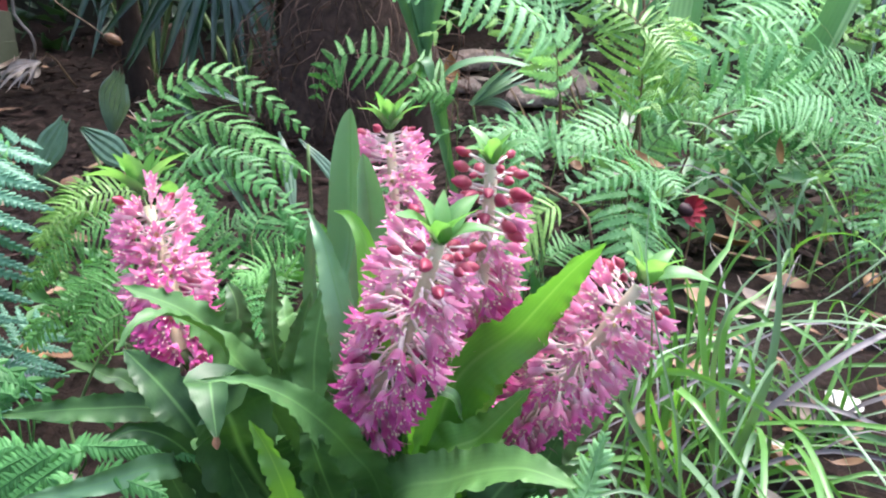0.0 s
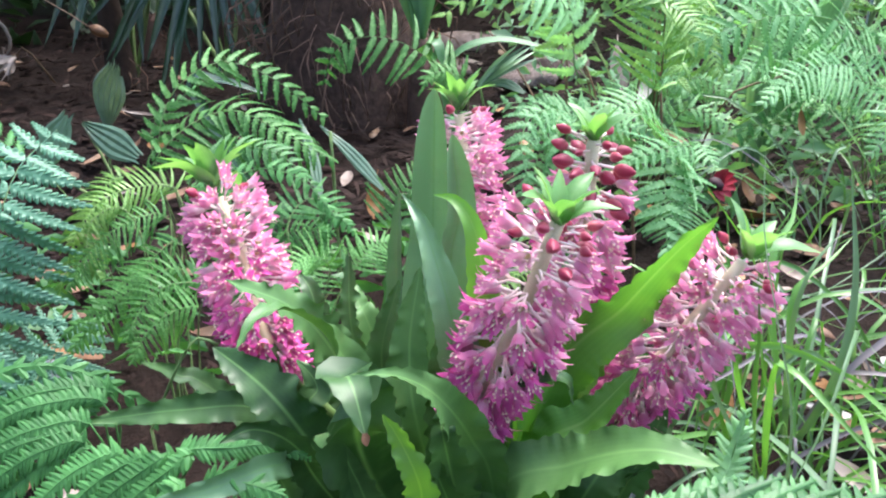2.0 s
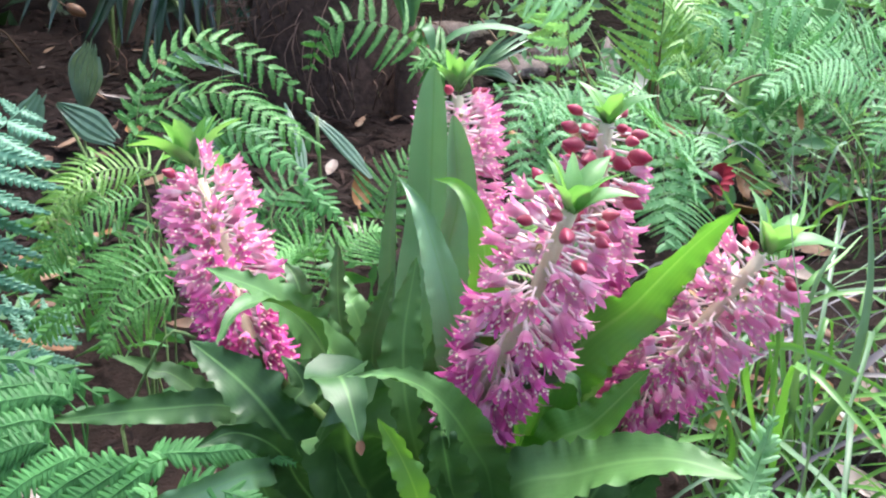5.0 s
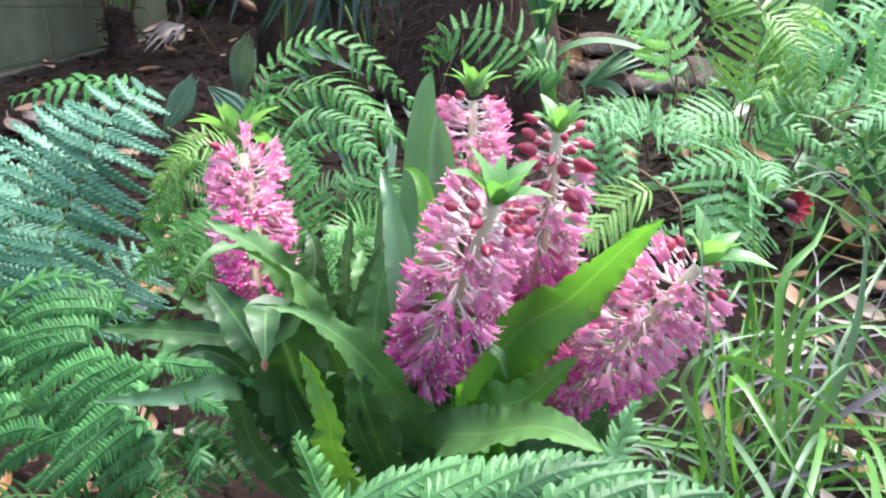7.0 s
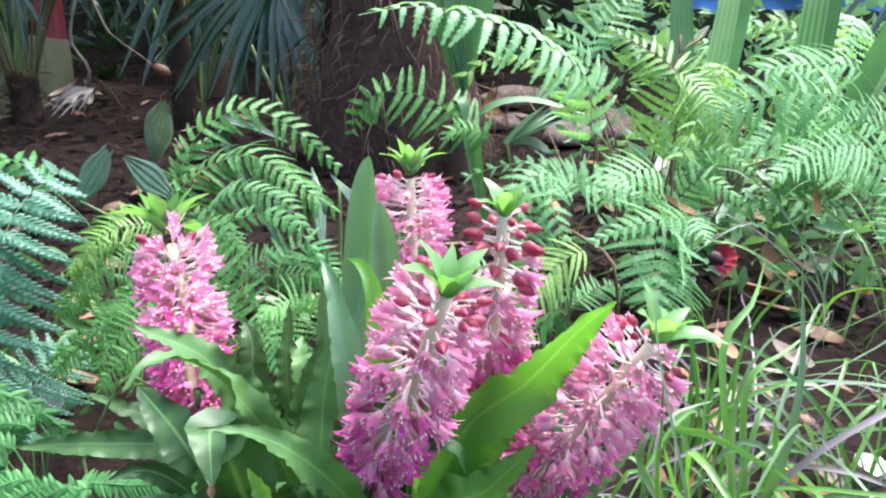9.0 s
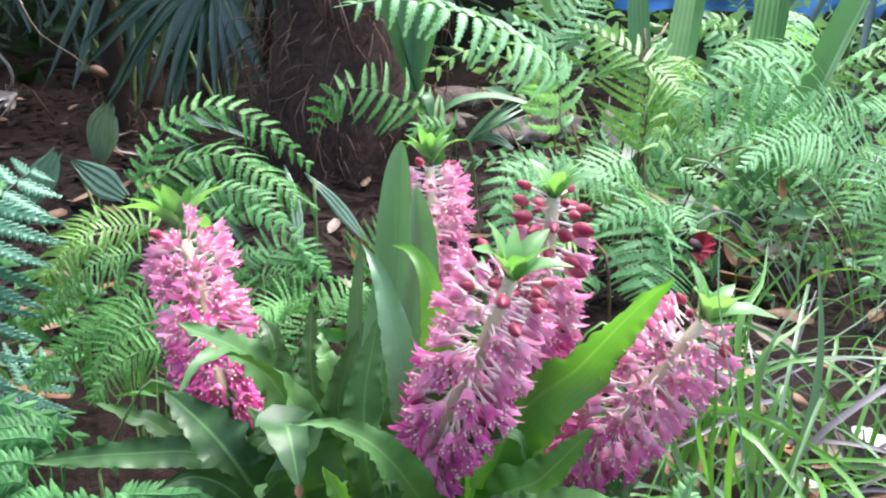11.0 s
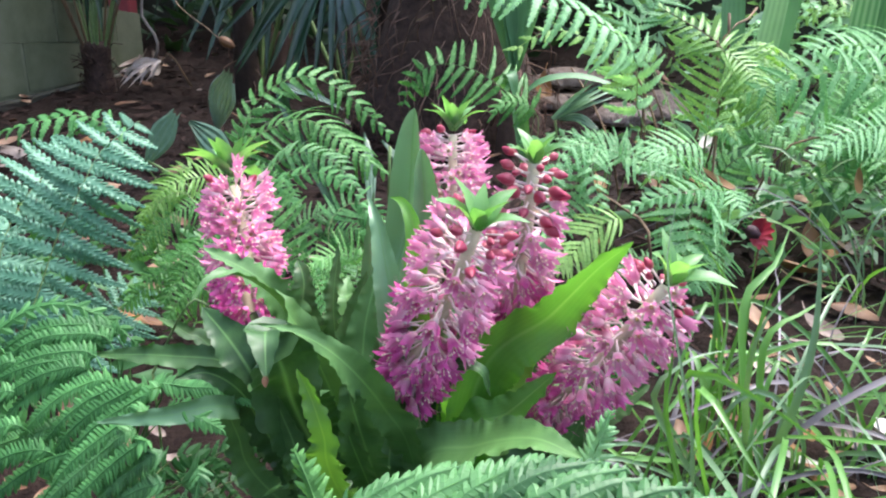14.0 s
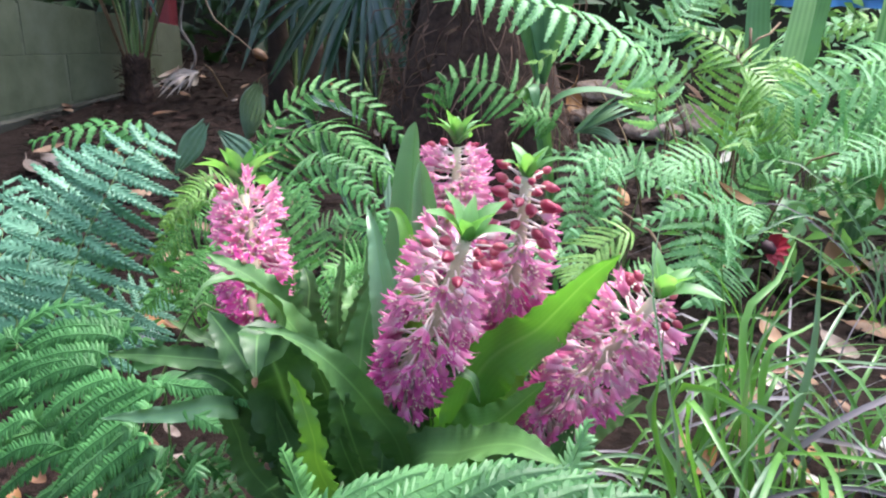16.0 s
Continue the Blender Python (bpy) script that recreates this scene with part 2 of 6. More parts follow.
M_PETAL_TOP = petal_material("petal_rose", (0.92, 0.74, 0.78), (0.70, 0.225, 0.42))
M_BUD = petal_material("bud_crimson", (0.54, 0.14, 0.19), (0.36, 0.032, 0.085), 0.35)
M_BUD_GREEN = rough_material("ovary_green", [(0.3, (0.35, 0.42, 0.16)), (0.7, (0.62, 0.50, 0.30))], 120, 0.5, 0.1, 0.001)
M_ANTHER = rough_material("anther_cream", [(0.3, (0.85, 0.70, 0.50)), (0.7, (0.95, 0.88, 0.75))], 120, 0.6, 0.1, 0.001)
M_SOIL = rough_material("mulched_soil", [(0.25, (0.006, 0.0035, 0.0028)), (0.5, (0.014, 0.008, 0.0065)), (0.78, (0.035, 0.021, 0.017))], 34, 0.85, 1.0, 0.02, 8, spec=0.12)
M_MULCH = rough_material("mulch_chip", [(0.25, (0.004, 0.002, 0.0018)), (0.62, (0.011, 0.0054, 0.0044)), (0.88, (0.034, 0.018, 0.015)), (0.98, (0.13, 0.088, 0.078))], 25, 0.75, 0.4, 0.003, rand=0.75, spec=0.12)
M_LITTER = rough_material("dead_leaf_brown", [(0.2, (0.04, 0.018, 0.010)), (0.5, (0.13, 0.065, 0.036)), (0.8, (0.27, 0.17, 0.11))], 22, 0.55, 0.4, 0.002, rand=0.7)
M_LITTER_ORANGE = rough_material("dead_leaf_orange", [(0.3, (0.13, 0.058, 0.020)), (0.7, (0.29, 0.145, 0.055))], 22, 0.5, 0.3, 0.002)
M_LITTER_PALE = rough_material("dead_leaf_pale", [(0.3, (0.11, 0.076, 0.060)), (0.7, (0.31, 0.255, 0.225))], 40, 0.55, 0.4, 0.002, rand=0.6)
M_LITTER_WHITE = rough_material("dead_leaf_bleached", [(0.3, (0.28, 0.25, 0.22)), (0.7, (0.54, 0.51, 0.47))], 40, 0.5, 0.4, 0.002, rand=0.4)
M_ROCK = rough_material("garden_stone", [(0.3, (0.07, 0.050, 0.042)), (0.5, (0.17, 0.125, 0.108)), (0.7, (0.30, 0.23, 0.205))], 26, 0.85, 1.0, 0.03, 9)
M_SLATE = rough_material("slate_stone", [(0.3, (0.07, 0.075, 0.09)), (0.7, (0.19, 0.20, 0.23))], 40, 0.75, 0.6, 0.006, 8)
M_FIBRE = rough_material("trunk_fibre", [(0.3, (0.026, 0.014, 0.011)), (0.7, (0.135, 0.076, 0.058))], 40, 0.85, 0.8, 0.01, rand=0.6)
M_STRAW = rough_material("dry_strand", [(0.3, (0.035, 0.016, 0.011)), (0.7, (0.15, 0.085, 0.062))], 40, 0.7, 0.3, 0.003, rand=0.9)
M_TRUNK = rough_material("dark_bark", [(0.3, (0.018, 0.011, 0.009)), (0.7, (0.075, 0.045, 0.035))], 24, 0.85, 0.9, 0.01)
M_WALL = rough_material("mossy_concrete", [(0.25, (0.028, 0.037, 0.018)), (0.45, (0.090, 0.105, 0.066)), (0.75, (0.180, 0.185, 0.142))], 4, 0.85, 0.3, 0.006, 9, rand=0.05)
M_FOOTING = rough_material("dark_concrete", [(0.3, (0.02, 0.021, 0.017)), (0.7, (0.07, 0.07, 0.058))], 9, 0.8, 0.4, 0.006)
M_MORTAR = rough_material("mortar", [(0.3, (0.06, 0.07, 0.045)), (0.7, (0.14, 0.15, 0.105))], 30, 0.9, 0.5, 0.004)
M_RED = rough_material("red_paint", [(0.3, (0.24, 0.035, 0.045)), (0.7, (0.36, 0.07, 0.085))], 14, 0.5, 0.1, 0.002)
M_BLUE = rough_material("blue_plastic_sheet", [(0.3, (0.05, 0.20, 0.62)), (0.7, (0.16, 0.38, 0.85))], 8, 0.4, 0.3, 0.01)
M_RED_PETAL = rough_material("red_fallen_flower", [(0.3, (0.30, 0.012, 0.03)), (0.7, (0.55, 0.06, 0.09))], 50, 0.45, 0.2, 0.002)
M_BLACK = rough_material("dark_flower_centre", [(0.3, (0.015, 0.006, 0.008)), (0.7, (0.06, 0.02, 0.03))], 60, 0.6, 0.3, 0.002)
M_NUT = rough_material("seed_pod_tan", [(0.3, (0.075, 0.03, 0.013)), (0.7, (0.15, 0.07, 0.03))], 60, 0.5, 0.4, 0.002)
M_PALE_STEM = rough_material("bleached_palm_leaf", [(0.3, (0.16, 0.11, 0.095)), (0.7, (0.42, 0.35, 0.32))], 30, 0.6, 0.3, 0.002, rand=0.6)
M_SHADE_SHEET = rough_material("deep_shade_sheet", [(0.3, (0.012, 0.012, 0.008)), (0.7, (0.045, 0.04, 0.025))], 6, 0.9, 0.8, 0.03)

# ---- ground ----
sh = Shape()
rows = []
ys = [-80, -40, -20, -10, -6] + [-3 + 0.25 * i for i in range(12)] + [0.05 * i for i in range(80)] + [4 + 0.35 * i for i in range(22)] + [12, 20, 40, 80]
xs = [-60, -30, -12, -8] + [-6 + 0.3 * i for i in range(14)] + [-1.8 + 0.05 * i for i in range(76)] + [2.0 + 0.3 * i for i in range(14)] + [8, 12, 30, 60]
for y in ys:
    row = []
    for x in xs:
        k = noise.noise(V((x * 5, y * 5, 0))) * 0.012 + noise.noise(V((x * 17, y * 17, 3))) * 0.007
        row.append(V((x, y, ground_z(x, max(-3, min(y, 6))) - 0.012 + k)))
    rows.append(row)
sh.grid(rows)
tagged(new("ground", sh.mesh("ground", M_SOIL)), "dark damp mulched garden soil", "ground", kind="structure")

# mulch chips and bark strips over the soil
sh = Shape()
for i in range(14000):
    y = rng.uniform(0.3, 1.6) if rng.random() < 0.35 else rng.uniform(1.0, 4.4)
    x = rng.uniform(-0.55, 0.6) * (y + 0.7) * 1.15
    if -0.3 < x < 0.25 and y < 0.9 and rng.random() < 0.6:
        continue
    z = ground_z(x, y)
    near = 0.45 if y < 1.2 else 1.0
    L, w = rng.uniform(0.012, 0.05) * (1.6 if y > 1.6 else near), rng.uniform(0.002, 0.007) * near
    a = rng.uniform(0, math.tau)
    d, n = V((math.cos(a), math.sin(a), rng.uniform(-0.25, 0.3))), V((-math.sin(a), math.cos(a), rng.uniform(-0.5, 0.5)))
    c = V((x, y, z + rng.uniform(-0.002, 0.010)))
    bend = V((0, 0, rng.uniform(0, 0.12) * L))
    sh.grid([[c - d * L / 2 - n * w, c - d * L / 2 + n * w], [c + bend - n * w * 1.2, c + bend + n * w * 1.2], [c + d * L / 2 - n * w * 0.5, c + d * L / 2 + n * w * 0.5]])
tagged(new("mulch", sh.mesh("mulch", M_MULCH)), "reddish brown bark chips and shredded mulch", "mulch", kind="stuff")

# ---- concrete block wall ----
WX = -1.93
wz = 0.13
wall = thing("wall_west", (WX - 0.08, 2.4, ground_z(WX, 2.4)), "low pale concrete block wall with green moss stains", "wall", kind="structure")


def slab(lo, hi, bev, wob=0.0, seed=0):
    """A block with chamfered, slightly uneven edges."""
    bm = bmesh.new()
    bmesh.ops.create_cube(bm, size=1)
    for v in bm.verts:
        v.co = V([l + (h - l) * (c + 0.5) for l, h, c in zip(lo, hi, v.co)])
    bmesh.ops.bevel(bm, geom=bm.edges[:], offset=bev, segments=1, affect='EDGES')
    for v in bm.verts:
        v.co += V([noise.noise(v.co * 9 + V((seed, k * 7, 0))) * wob for k in range(3)])
    me = bpy.data.meshes.new("slab")
    bm.to_mesh(me)
    bm.free()
    return me


def wall_fall(me):
    for v in me.vertices:
        v.co.z = wz + (v.co.z - wz) * (0.41 - 0.148 * (v.co.y - 2.56)) / 0.52
    return me


def with_mat(me, name, mat):
    me.name = name
    me.materials.append(mat)
    return me


part("footing", with_mat(slab((WX - 0.25, 0.6, -0.1), (WX + 0.025, 3.47, wz + 0.03), 0.006, 0.006), "footing", M_FOOTING), wall, "dark concrete footing")
part("mortar", with_mat(wall_fall(slab((WX - 0.19, 0.62, wz), (WX - 0.003, 3.43, wz + 0.50), 0.002)), "mortar", M_MORTAR), wall)
for course in range(2):
    y = 3.45 - (0.22 if course else 0.0)
    k = 0
    spans = []
    if course:
        spans.append((3.232, 3.45))
    while y > 0.7:
        spans.append((y - 0.43, y))
        y -= 0.44
    for a, b in spans:
        k += 1
        part("block", with_mat(wall_fall(slab((WX - 0.2, a + 0.0015, wz + 0.052 + course * 0.235), (WX, b - 0.0015, wz + 0.2855 + course * 0.235), 0.0015, 0.003, k + course * 9)), "block", M_WALL), wall)


# ---- lily ----
LILY = V((-0.01, 0.50, 0.12))
lily = thing("pineapple_lily", LILY, "clump of pineapple lily with pink flower spikes and strap leaves", "flowering plant")


def strap(parent, pts, width, mat, face=(0, -0.5, 1), fold=0.25, wave=0.18, waves=6, profile="lance", blunt=0.75, name="leaf", label="", nl=44, nw=6, twist=0.0, crinkle=0.0):
    """A strap leaf through pts: channelled, with undulating margins."""
    c = curve(pts, nl + 1)
    rows = []
    ph = rng.uniform(0, 6)
    f0 = V(face).normalized()
    L = length(c)
    for i, p in enumerate(c):
        s = i / nl
        sw = s + 0.16 * noise.noise(V((s * L * 22, ph, 7)))
        uneven = 0.45 + 1.3 * abs(noise.noise(V((s * L * 30, ph, 3))))
        t = (c[min(i + 1, nl)] - c[max(i - 1, 0)]).normalized()
        n = (f0 - t * f0.dot(t)).normalized()
        side = t.cross(n)
        if twist:
            q = Matrix.Rotation(twist * s, 3, t)
            side, n = q @ side, q @ n
        if profile == "lance":
            w = width * 0.5 * (0.42 + 0.58 * math.sin(min(s / 0.62, 1) * math.pi / 2)) * (1 - max(0, (s - 0.6) / 0.4) ** 2.2) ** blunt
        elif profile == "tongue":
            w = width * 0.5 * (0.6 + 0.4 * math.sin(min(s / 0.6, 1) * math.pi / 2)) * (1 - s ** 12) ** 0.6
        elif profile == "blade":
            w = width * 0.5 * (0.8 + 0.2 * math.sin(s * math.pi)) * (1 - s ** 3) ** 0.8
        else:
            w = width * 0.5 * math.sin(math.pi * (0.08 + 0.92 * s) ** 0.8) ** 0.8
        w = max(w, 0.0004)
        row = []
        for j in range(nw + 1):
            u = j / nw * 2 - 1
            ripple = wave * width * 0.5 * uneven * abs(u) ** 2 * math.sin(sw * waves * math.tau + ph + (1.3 if u > 0 else 0)) * min(1, 4 * (1 - s))
            ripple += wave * 0.5 * width * 0.5 * uneven * abs(u) ** 3 * math.sin(sw * waves * 2.3 * math.tau + ph * 2 + u)
            edge = 1 + (min(1, wave * 4) * 0.65 * abs(u) ** 2.5 * noise.noise(V((s * L * 170, ph, u * 2))) + wave * 0.16 * abs(u) ** 4 * (math.sin(s * waves * 3.1 * math.tau + ph + 2 * u) + 0.5 * math.sin(s * waves * 7.3 * math.tau + u)) if wave > 0.03 else 0)
            crimp = crinkle * abs(u) ** 4 * noise.noise(V((s * L * 150, ph + 4, u * 1.3)))
            row.append(p + side * u * w * edge + n * (fold * w * abs(u) ** 1.6 + ripple * (w / (width * 0.5)) ** 0.5 + crimp))
        rows.append(row)
    s = Shape()
    s.grid(rows)
    return part(name, s.mesh(name, mat), parent, label)


def lily_leaf(pts, width, mat=None, **kw):
    p = [V(q) for q in pts]
    root = LILY + (p[0] - LILY) * 0.0 + V((max(-0.05, min(0.05, (p[0].x - LILY.x) * 0.35)), max(-0.04, min(0.04, (p[0].y - LILY.y) * 0.35)), 0))
    kw["wave"] = kw.get("wave", 0.15) * 1.15
    kw["waves"] = kw.get("waves", 6) * 2.2
    return strap(lily, [root] + p, width * 0.80, mat or M_LILY, nl=150, nw=8, crinkle=0.0032 if kw["wave"] > 0.06 else 0.0, **kw)


lily_leaf([(-0.081, 0.540, 0.374), (-0.074, 0.570, 0.477), (-0.071, 0.578, 0.587)], 0.041, M_LILY_GREY_SHEEN, face=(-0.25, -1, 0.3), fold=0.85, wave=0.025, waves=4, profile="tongue", label="tall upright green leaf")
lily_leaf([(-0.060, 0.540, 0.412), (-0.054, 0.550, 0.491), (-0.059, 0.550, 0.557)], 0.035, M_LILY_GREY_SHEEN, face=(0.3, -1, 0.3), fold=0.7, wave=0.03, profile="tongue")
lily_leaf([(-0.048, 0.462, 0.340), (-0.060, 0.457, 0.425), (-0.072, 0.468, 0.475), (-0.084, 0.486, 0.509), (-0.098, 0.506, 0.524)], 0.040, M_LILY_GREY_SHEEN, face=(-0.25, -0.8, 0.55), fold=0.35, wave=0.06, blunt=1.0)
lily_leaf([(-0.100, 0.540, 0.350), (-0.106, 0.552, 0.430), (-0.101, 0.548, 0.515)], 0.026, M_LILY_GREY_SHEEN, face=(-0.6, -0.8, 0.2), fold=0.3, wave=0.05)
lily_leaf([(-0.086, 0.470, 0.320), (-0.096, 0.490, 0.395), (-0.086, 0.510, 0.463)], 0.046, face=(-0.2, -1, 0.2), fold=0.3, wave=0.10)
lily_leaf([(-0.064, 0.465, 0.320), (-0.068, 0.474, 0.395), (-0.062, 0.480, 0.450)], 0.046, face=(0.1, -1, 0.2), fold=0.3, wave=0.10)
lily_leaf([(-0.030, 0.460, 0.340), (-0.038, 0.452, 0.420), (-0.042, 0.453, 0.475), (-0.048, 0.462, 0.512), (-0.060, 0.478, 0.528), (-0.075, 0.495, 0.527)], 0.036, M_LILY_LIT, face=(-0.35, -0.7, 0.6), fold=0.35, wave=0.05, blunt=1.0)
lily_leaf([(0.008, 0.470, 0.368), (0.067, 0.475, 0.443), (0.100, 0.468, 0.491), (0.123, 0.463, 0.517)], 0.066, M_LILY_LIT, face=(0.5, -1, 0.3), wave=0.061, waves=2, fold=0.35, blunt=0.9, label="broad green leaf lit through from behind")
lily_leaf([(0.017, 0.480, 0.364), (0.063, 0.500, 0.410), (0.110, 0.510, 0.468)], 0.036, M_LILY_LIT, face=(0.5, -1, 0.2), wave=0.05)
lily_leaf([(-0.112, 0.470, 0.332), (-0.144, 0.470, 0.398), (-0.173, 0.455, 0.456), (-0.214, 0.431, 0.493)], 0.046, face=(0.0, -0.6, 1), wave=0.20, waves=4)
lily_leaf([(-0.122, 0.410, 0.340), (-0.130, 0.375, 0.425), (-0.131, 0.352, 0.466), (-0.125, 0.332, 0.470), (-0.118, 0.313, 0.451)], 0.076, face=(0.05, -0.55, 0.9), fold=0.25, wave=0.07, waves=3, blunt=0.95, label="folded leaf with a brown dried tip")
strap(lily, [(-0.1187, 0.3145, 0.4545), (-0.1182, 0.3125, 0.4510), (-0.1177, 0.3110, 0.4485)], 0.0050, M_LITTER, face=(0.05, -0.9, 0.3), fold=0.5, wave=0.1, profile="oval", name="dried_tip", label="shrivelled brown leaf tip", nl=6, nw=2)
lily_leaf([(-0.036, 0.420, 0.320), (-0.055, 0.388, 0.392), (-0.078, 0.353, 0.450), (-0.100, 0.328, 0.481), (-0.123, 0.304, 0.498)], 0.038, face=(-0.25, -0.6, 0.8), fold=0.3, wave=0.09, waves=4, blunt=1.3)
lily_leaf([(-0.147, 0.440, 0.301), (-0.176, 0.440, 0.364), (-0.203, 0.452, 0.396), (-0.245, 0.485, 0.412)], 0.060, face=(-0.1, -0.8, 0.8), fold=0.3, wave=0.14, waves=4)
lily_leaf([(-0.083, 0.360, 0.332), (-0.090, 0.345, 0.392), (-0.101, 0.350, 0.421), (-0.111, 0.353, 0.439)], 0.036, M_LILY_YELLOW, face=(0, -1, 0.3), wave=0.30, waves=5, label="yellowing leaf with a crinkled wavy margin")
lily_leaf([(-0.066, 0.380, 0.329), (-0.079, 0.370, 0.382), (-0.081, 0.375, 0.413)], 0.032, face=(-0.2, -1, 0.3), wave=0.16)
lily_leaf([(-0.029, 0.450, 0.369), (-0.009, 0.435, 0.407), (0.014, 0.430, 0.410), (0.023, 0.435, 0.384)], 0.026, face=(0, -0.4, 1), wave=0.12, waves=3)
lily_leaf([(-0.032, 0.420, 0.315), (0.015, 0.400, 0.359), (0.058, 0.370, 0.393), (0.093, 0.342, 0.401)], 0.054, face=(0.1, -0.45, 1), wave=0.10, waves=3, label="low broad leaf spreading over the fern")
lily_leaf([(-0.155, 0.420, 0.320), (-0.173, 0.400, 0.381), (-0.196, 0.390, 0.404), (-0.217, 0.377, 0.404)], 0.036, face=(-0.1, -1, 0.5), wave=0.14, waves=4)
lily_leaf([(-0.163, 0.430, 0.330), (-0.184, 0.390, 0.375), (-0.221, 0.370, 0.375), (-0.274, 0.355, 0.371)], 0.027, M_LILY_GREY_SHEEN, face=(0.2, -1, 0.45), wave=0.06, waves=3)
lily_leaf([(-0.168, 0.470, 0.308), (-0.208, 0.470, 0.363), (-0.267, 0.460, 0.373), (-0.337, 0.453, 0.370)], 0.032, face=(0, -0.9, 0.6), wave=0.10, waves=4)
lily_leaf([(-0.106, 0.520, 0.316), (-0.120, 0.530, 0.371), (-0.103, 0.530, 0.443)], 0.038, face=(-0.5, -1, 0.3), wave=0.2)
lily_leaf([(-0.125, 0.550, 0.295), (-0.147, 0.570, 0.373), (-0.149, 0.600, 0.441)], 0.034, face=(-0.5, -1, 0.4), wave=0.2)
lily_leaf([(0.035, 0.540, 0.381), (0.044, 0.560, 0.421), (0.064, 0.580, 0.480)], 0.040, M_LILY_GREY_SHEEN, face=(0, -0.6, 1), wave=0.12)
lily_leaf([(-0.010, 0.470, 0.324), (0.027, 0.480, 0.363), (0.073, 0.490, 0.419)], 0.044, M_LILY_LIT, face=(-0.4, -0.7, 0.4), wave=0.12)
lily_leaf([(0.002, 0.450, 0.322), (0.039, 0.450, 0.361), (0.075, 0.455, 0.401)], 0.046, M_LILY_LIT, face=(-0.4, -0.7, 0.5), wave=0.14)
lily_leaf([(-0.114, 0.400, 0.301), (-0.133, 0.390, 0.361), (-0.143, 0.385, 0.399)], 0.036, face=(0.1, -1, 0.5), wave=0.12)
lily_leaf([(-0.167, 0.420, 0.277), (-0.185, 0.410, 0.335), (-0.192, 0.400, 0.383)], 0.034, face=(0.2, -1, 0.6), wave=0.12)
lily_leaf([(-0.051, 0.420, 0.283), (-0.056, 0.420, 0.334), (-0.047, 0.440, 0.372)], 0.034, face=(0.1, -1, 0.4), wave=0.12)
lily_leaf([(0.044, 0.460, 0.279), (0.101, 0.500, 0.313), (0.162, 0.520, 0.362)], 0.052, face=(-0.2, -0.7, 0.9), wave=0.1)
lily_leaf([(-0.261, 0.560, 0.312), (-0.302, 0.560, 0.341), (-0.329, 0.550, 0.362)], 0.034, face=(0, -0.5, 1), wave=0.10)
lily_leaf([(-0.166, 0.560, 0.342), (-0.181, 0.580, 0.406), (-0.194, 0.600, 0.419)], 0.05, face=(0, -0.8, 0.8), wave=0.14)
lily_leaf([(-0.127, 0.580, 0.356), (-0.142, 0.600, 0.385), (-0.145, 0.620, 0.397)], 0.05, face=(0, -0.8, 0.8), wave=0.14)
lily_leaf([(-0.120, 0.460, 0.360), (-0.150, 0.440, 0.440), (-0.172, 0.412, 0.479), (-0.188, 0.392, 0.485), (-0.198, 0.376, 0.473)], 0.036, face=(-0.3, -0.4, 1), fold=0.35, wave=0.06, waves=3)
lily_leaf([(-0.164, 0.450, 0.351), (-0.165, 0.460, 0.390), (-0.180, 0.470, 0.408)], 0.044, face=(0.1, -0.9, 0.6), wave=0.1, waves=3)
lily_leaf([(-0.071, 0.370, 0.388), (-0.075, 0.370, 0.421), (-0.069, 0.375, 0.437)], 0.040, face=(0.1, -1, 0.2), wave=0.14, waves=5)
# short inner leaves round the crown
for i in range(16):
    a = i * 2.4 + 0.3
    d = V((math.cos(a), math.sin(a), 0))
    L = rng.uniform(0.10, 0.17)
    lily_leaf([LILY + d * L * 0.35 + V((0, 0, 0.10)), LILY + d * L * 0.75 + V((0, 0, 0.17)), LILY + d * L * 1.15 + V((0, 0, rng.uniform(0.14, 0.22)))], rng.uniform(0.036, 0.046), face=V((0, -0.2, 0.7)) - d * 0.5, wave=0.12, waves=4)

# dark upright leaves packed round the stalks
for i in range(14):
    a = i * 2.4 + 1.1
    d = V((math.cos(a), math.sin(a) - 0.35, 0))
    p = LILY + d * rng.uniform(0.05, 0.10)
    lily_leaf([p + V((0, 0, 0.07)), p + d * 0.03 + V((0, 0, 0.14)), p + d * 0.06 + V((0, 0, rng.uniform(0.18, 0.25)))], rng.uniform(0.028, 0.04), face=V((0, -0.9, 0.4)), wave=0.12, waves=4)

# ---- flower spikes ----
def petal_rows(L, w, k, flare):
    """One of the six petals of a bell, in the floret's own axes (z outward): a cup that opens into a pointed lobe."""
    a = k * math.tau / 6
    d, sd = V((math.cos(a), math.sin(a), 0)), V((-math.sin(a), math.cos(a), 0))
    rows = []
    for t, r, z, ww in ((0, 0.09, 0.0, 0.10), (0.2, 0.20, 0.12, 0.22), (0.42, 0.255, 0.36, 0.29), (0.62, 0.31, 0.58, 0.29), (0.82, 0.44, 0.80, 0.21), (1.0, 0.62, 0.93, 0.035)):
        r = L * (r if t < 0.5 else 0.255 + (r - 0.255) * flare)
        z, ww = L * z, w * ww
        hollow = ww * (0.20 if t < 0.7 else 0.05)
        rows.append([d * (r - hollow) + V((0, 0, z)) - sd * ww / 2, d * r + V((0, 0, z)), d * (r - hollow) + V((0, 0, z)) + sd * ww / 2])
    return rows


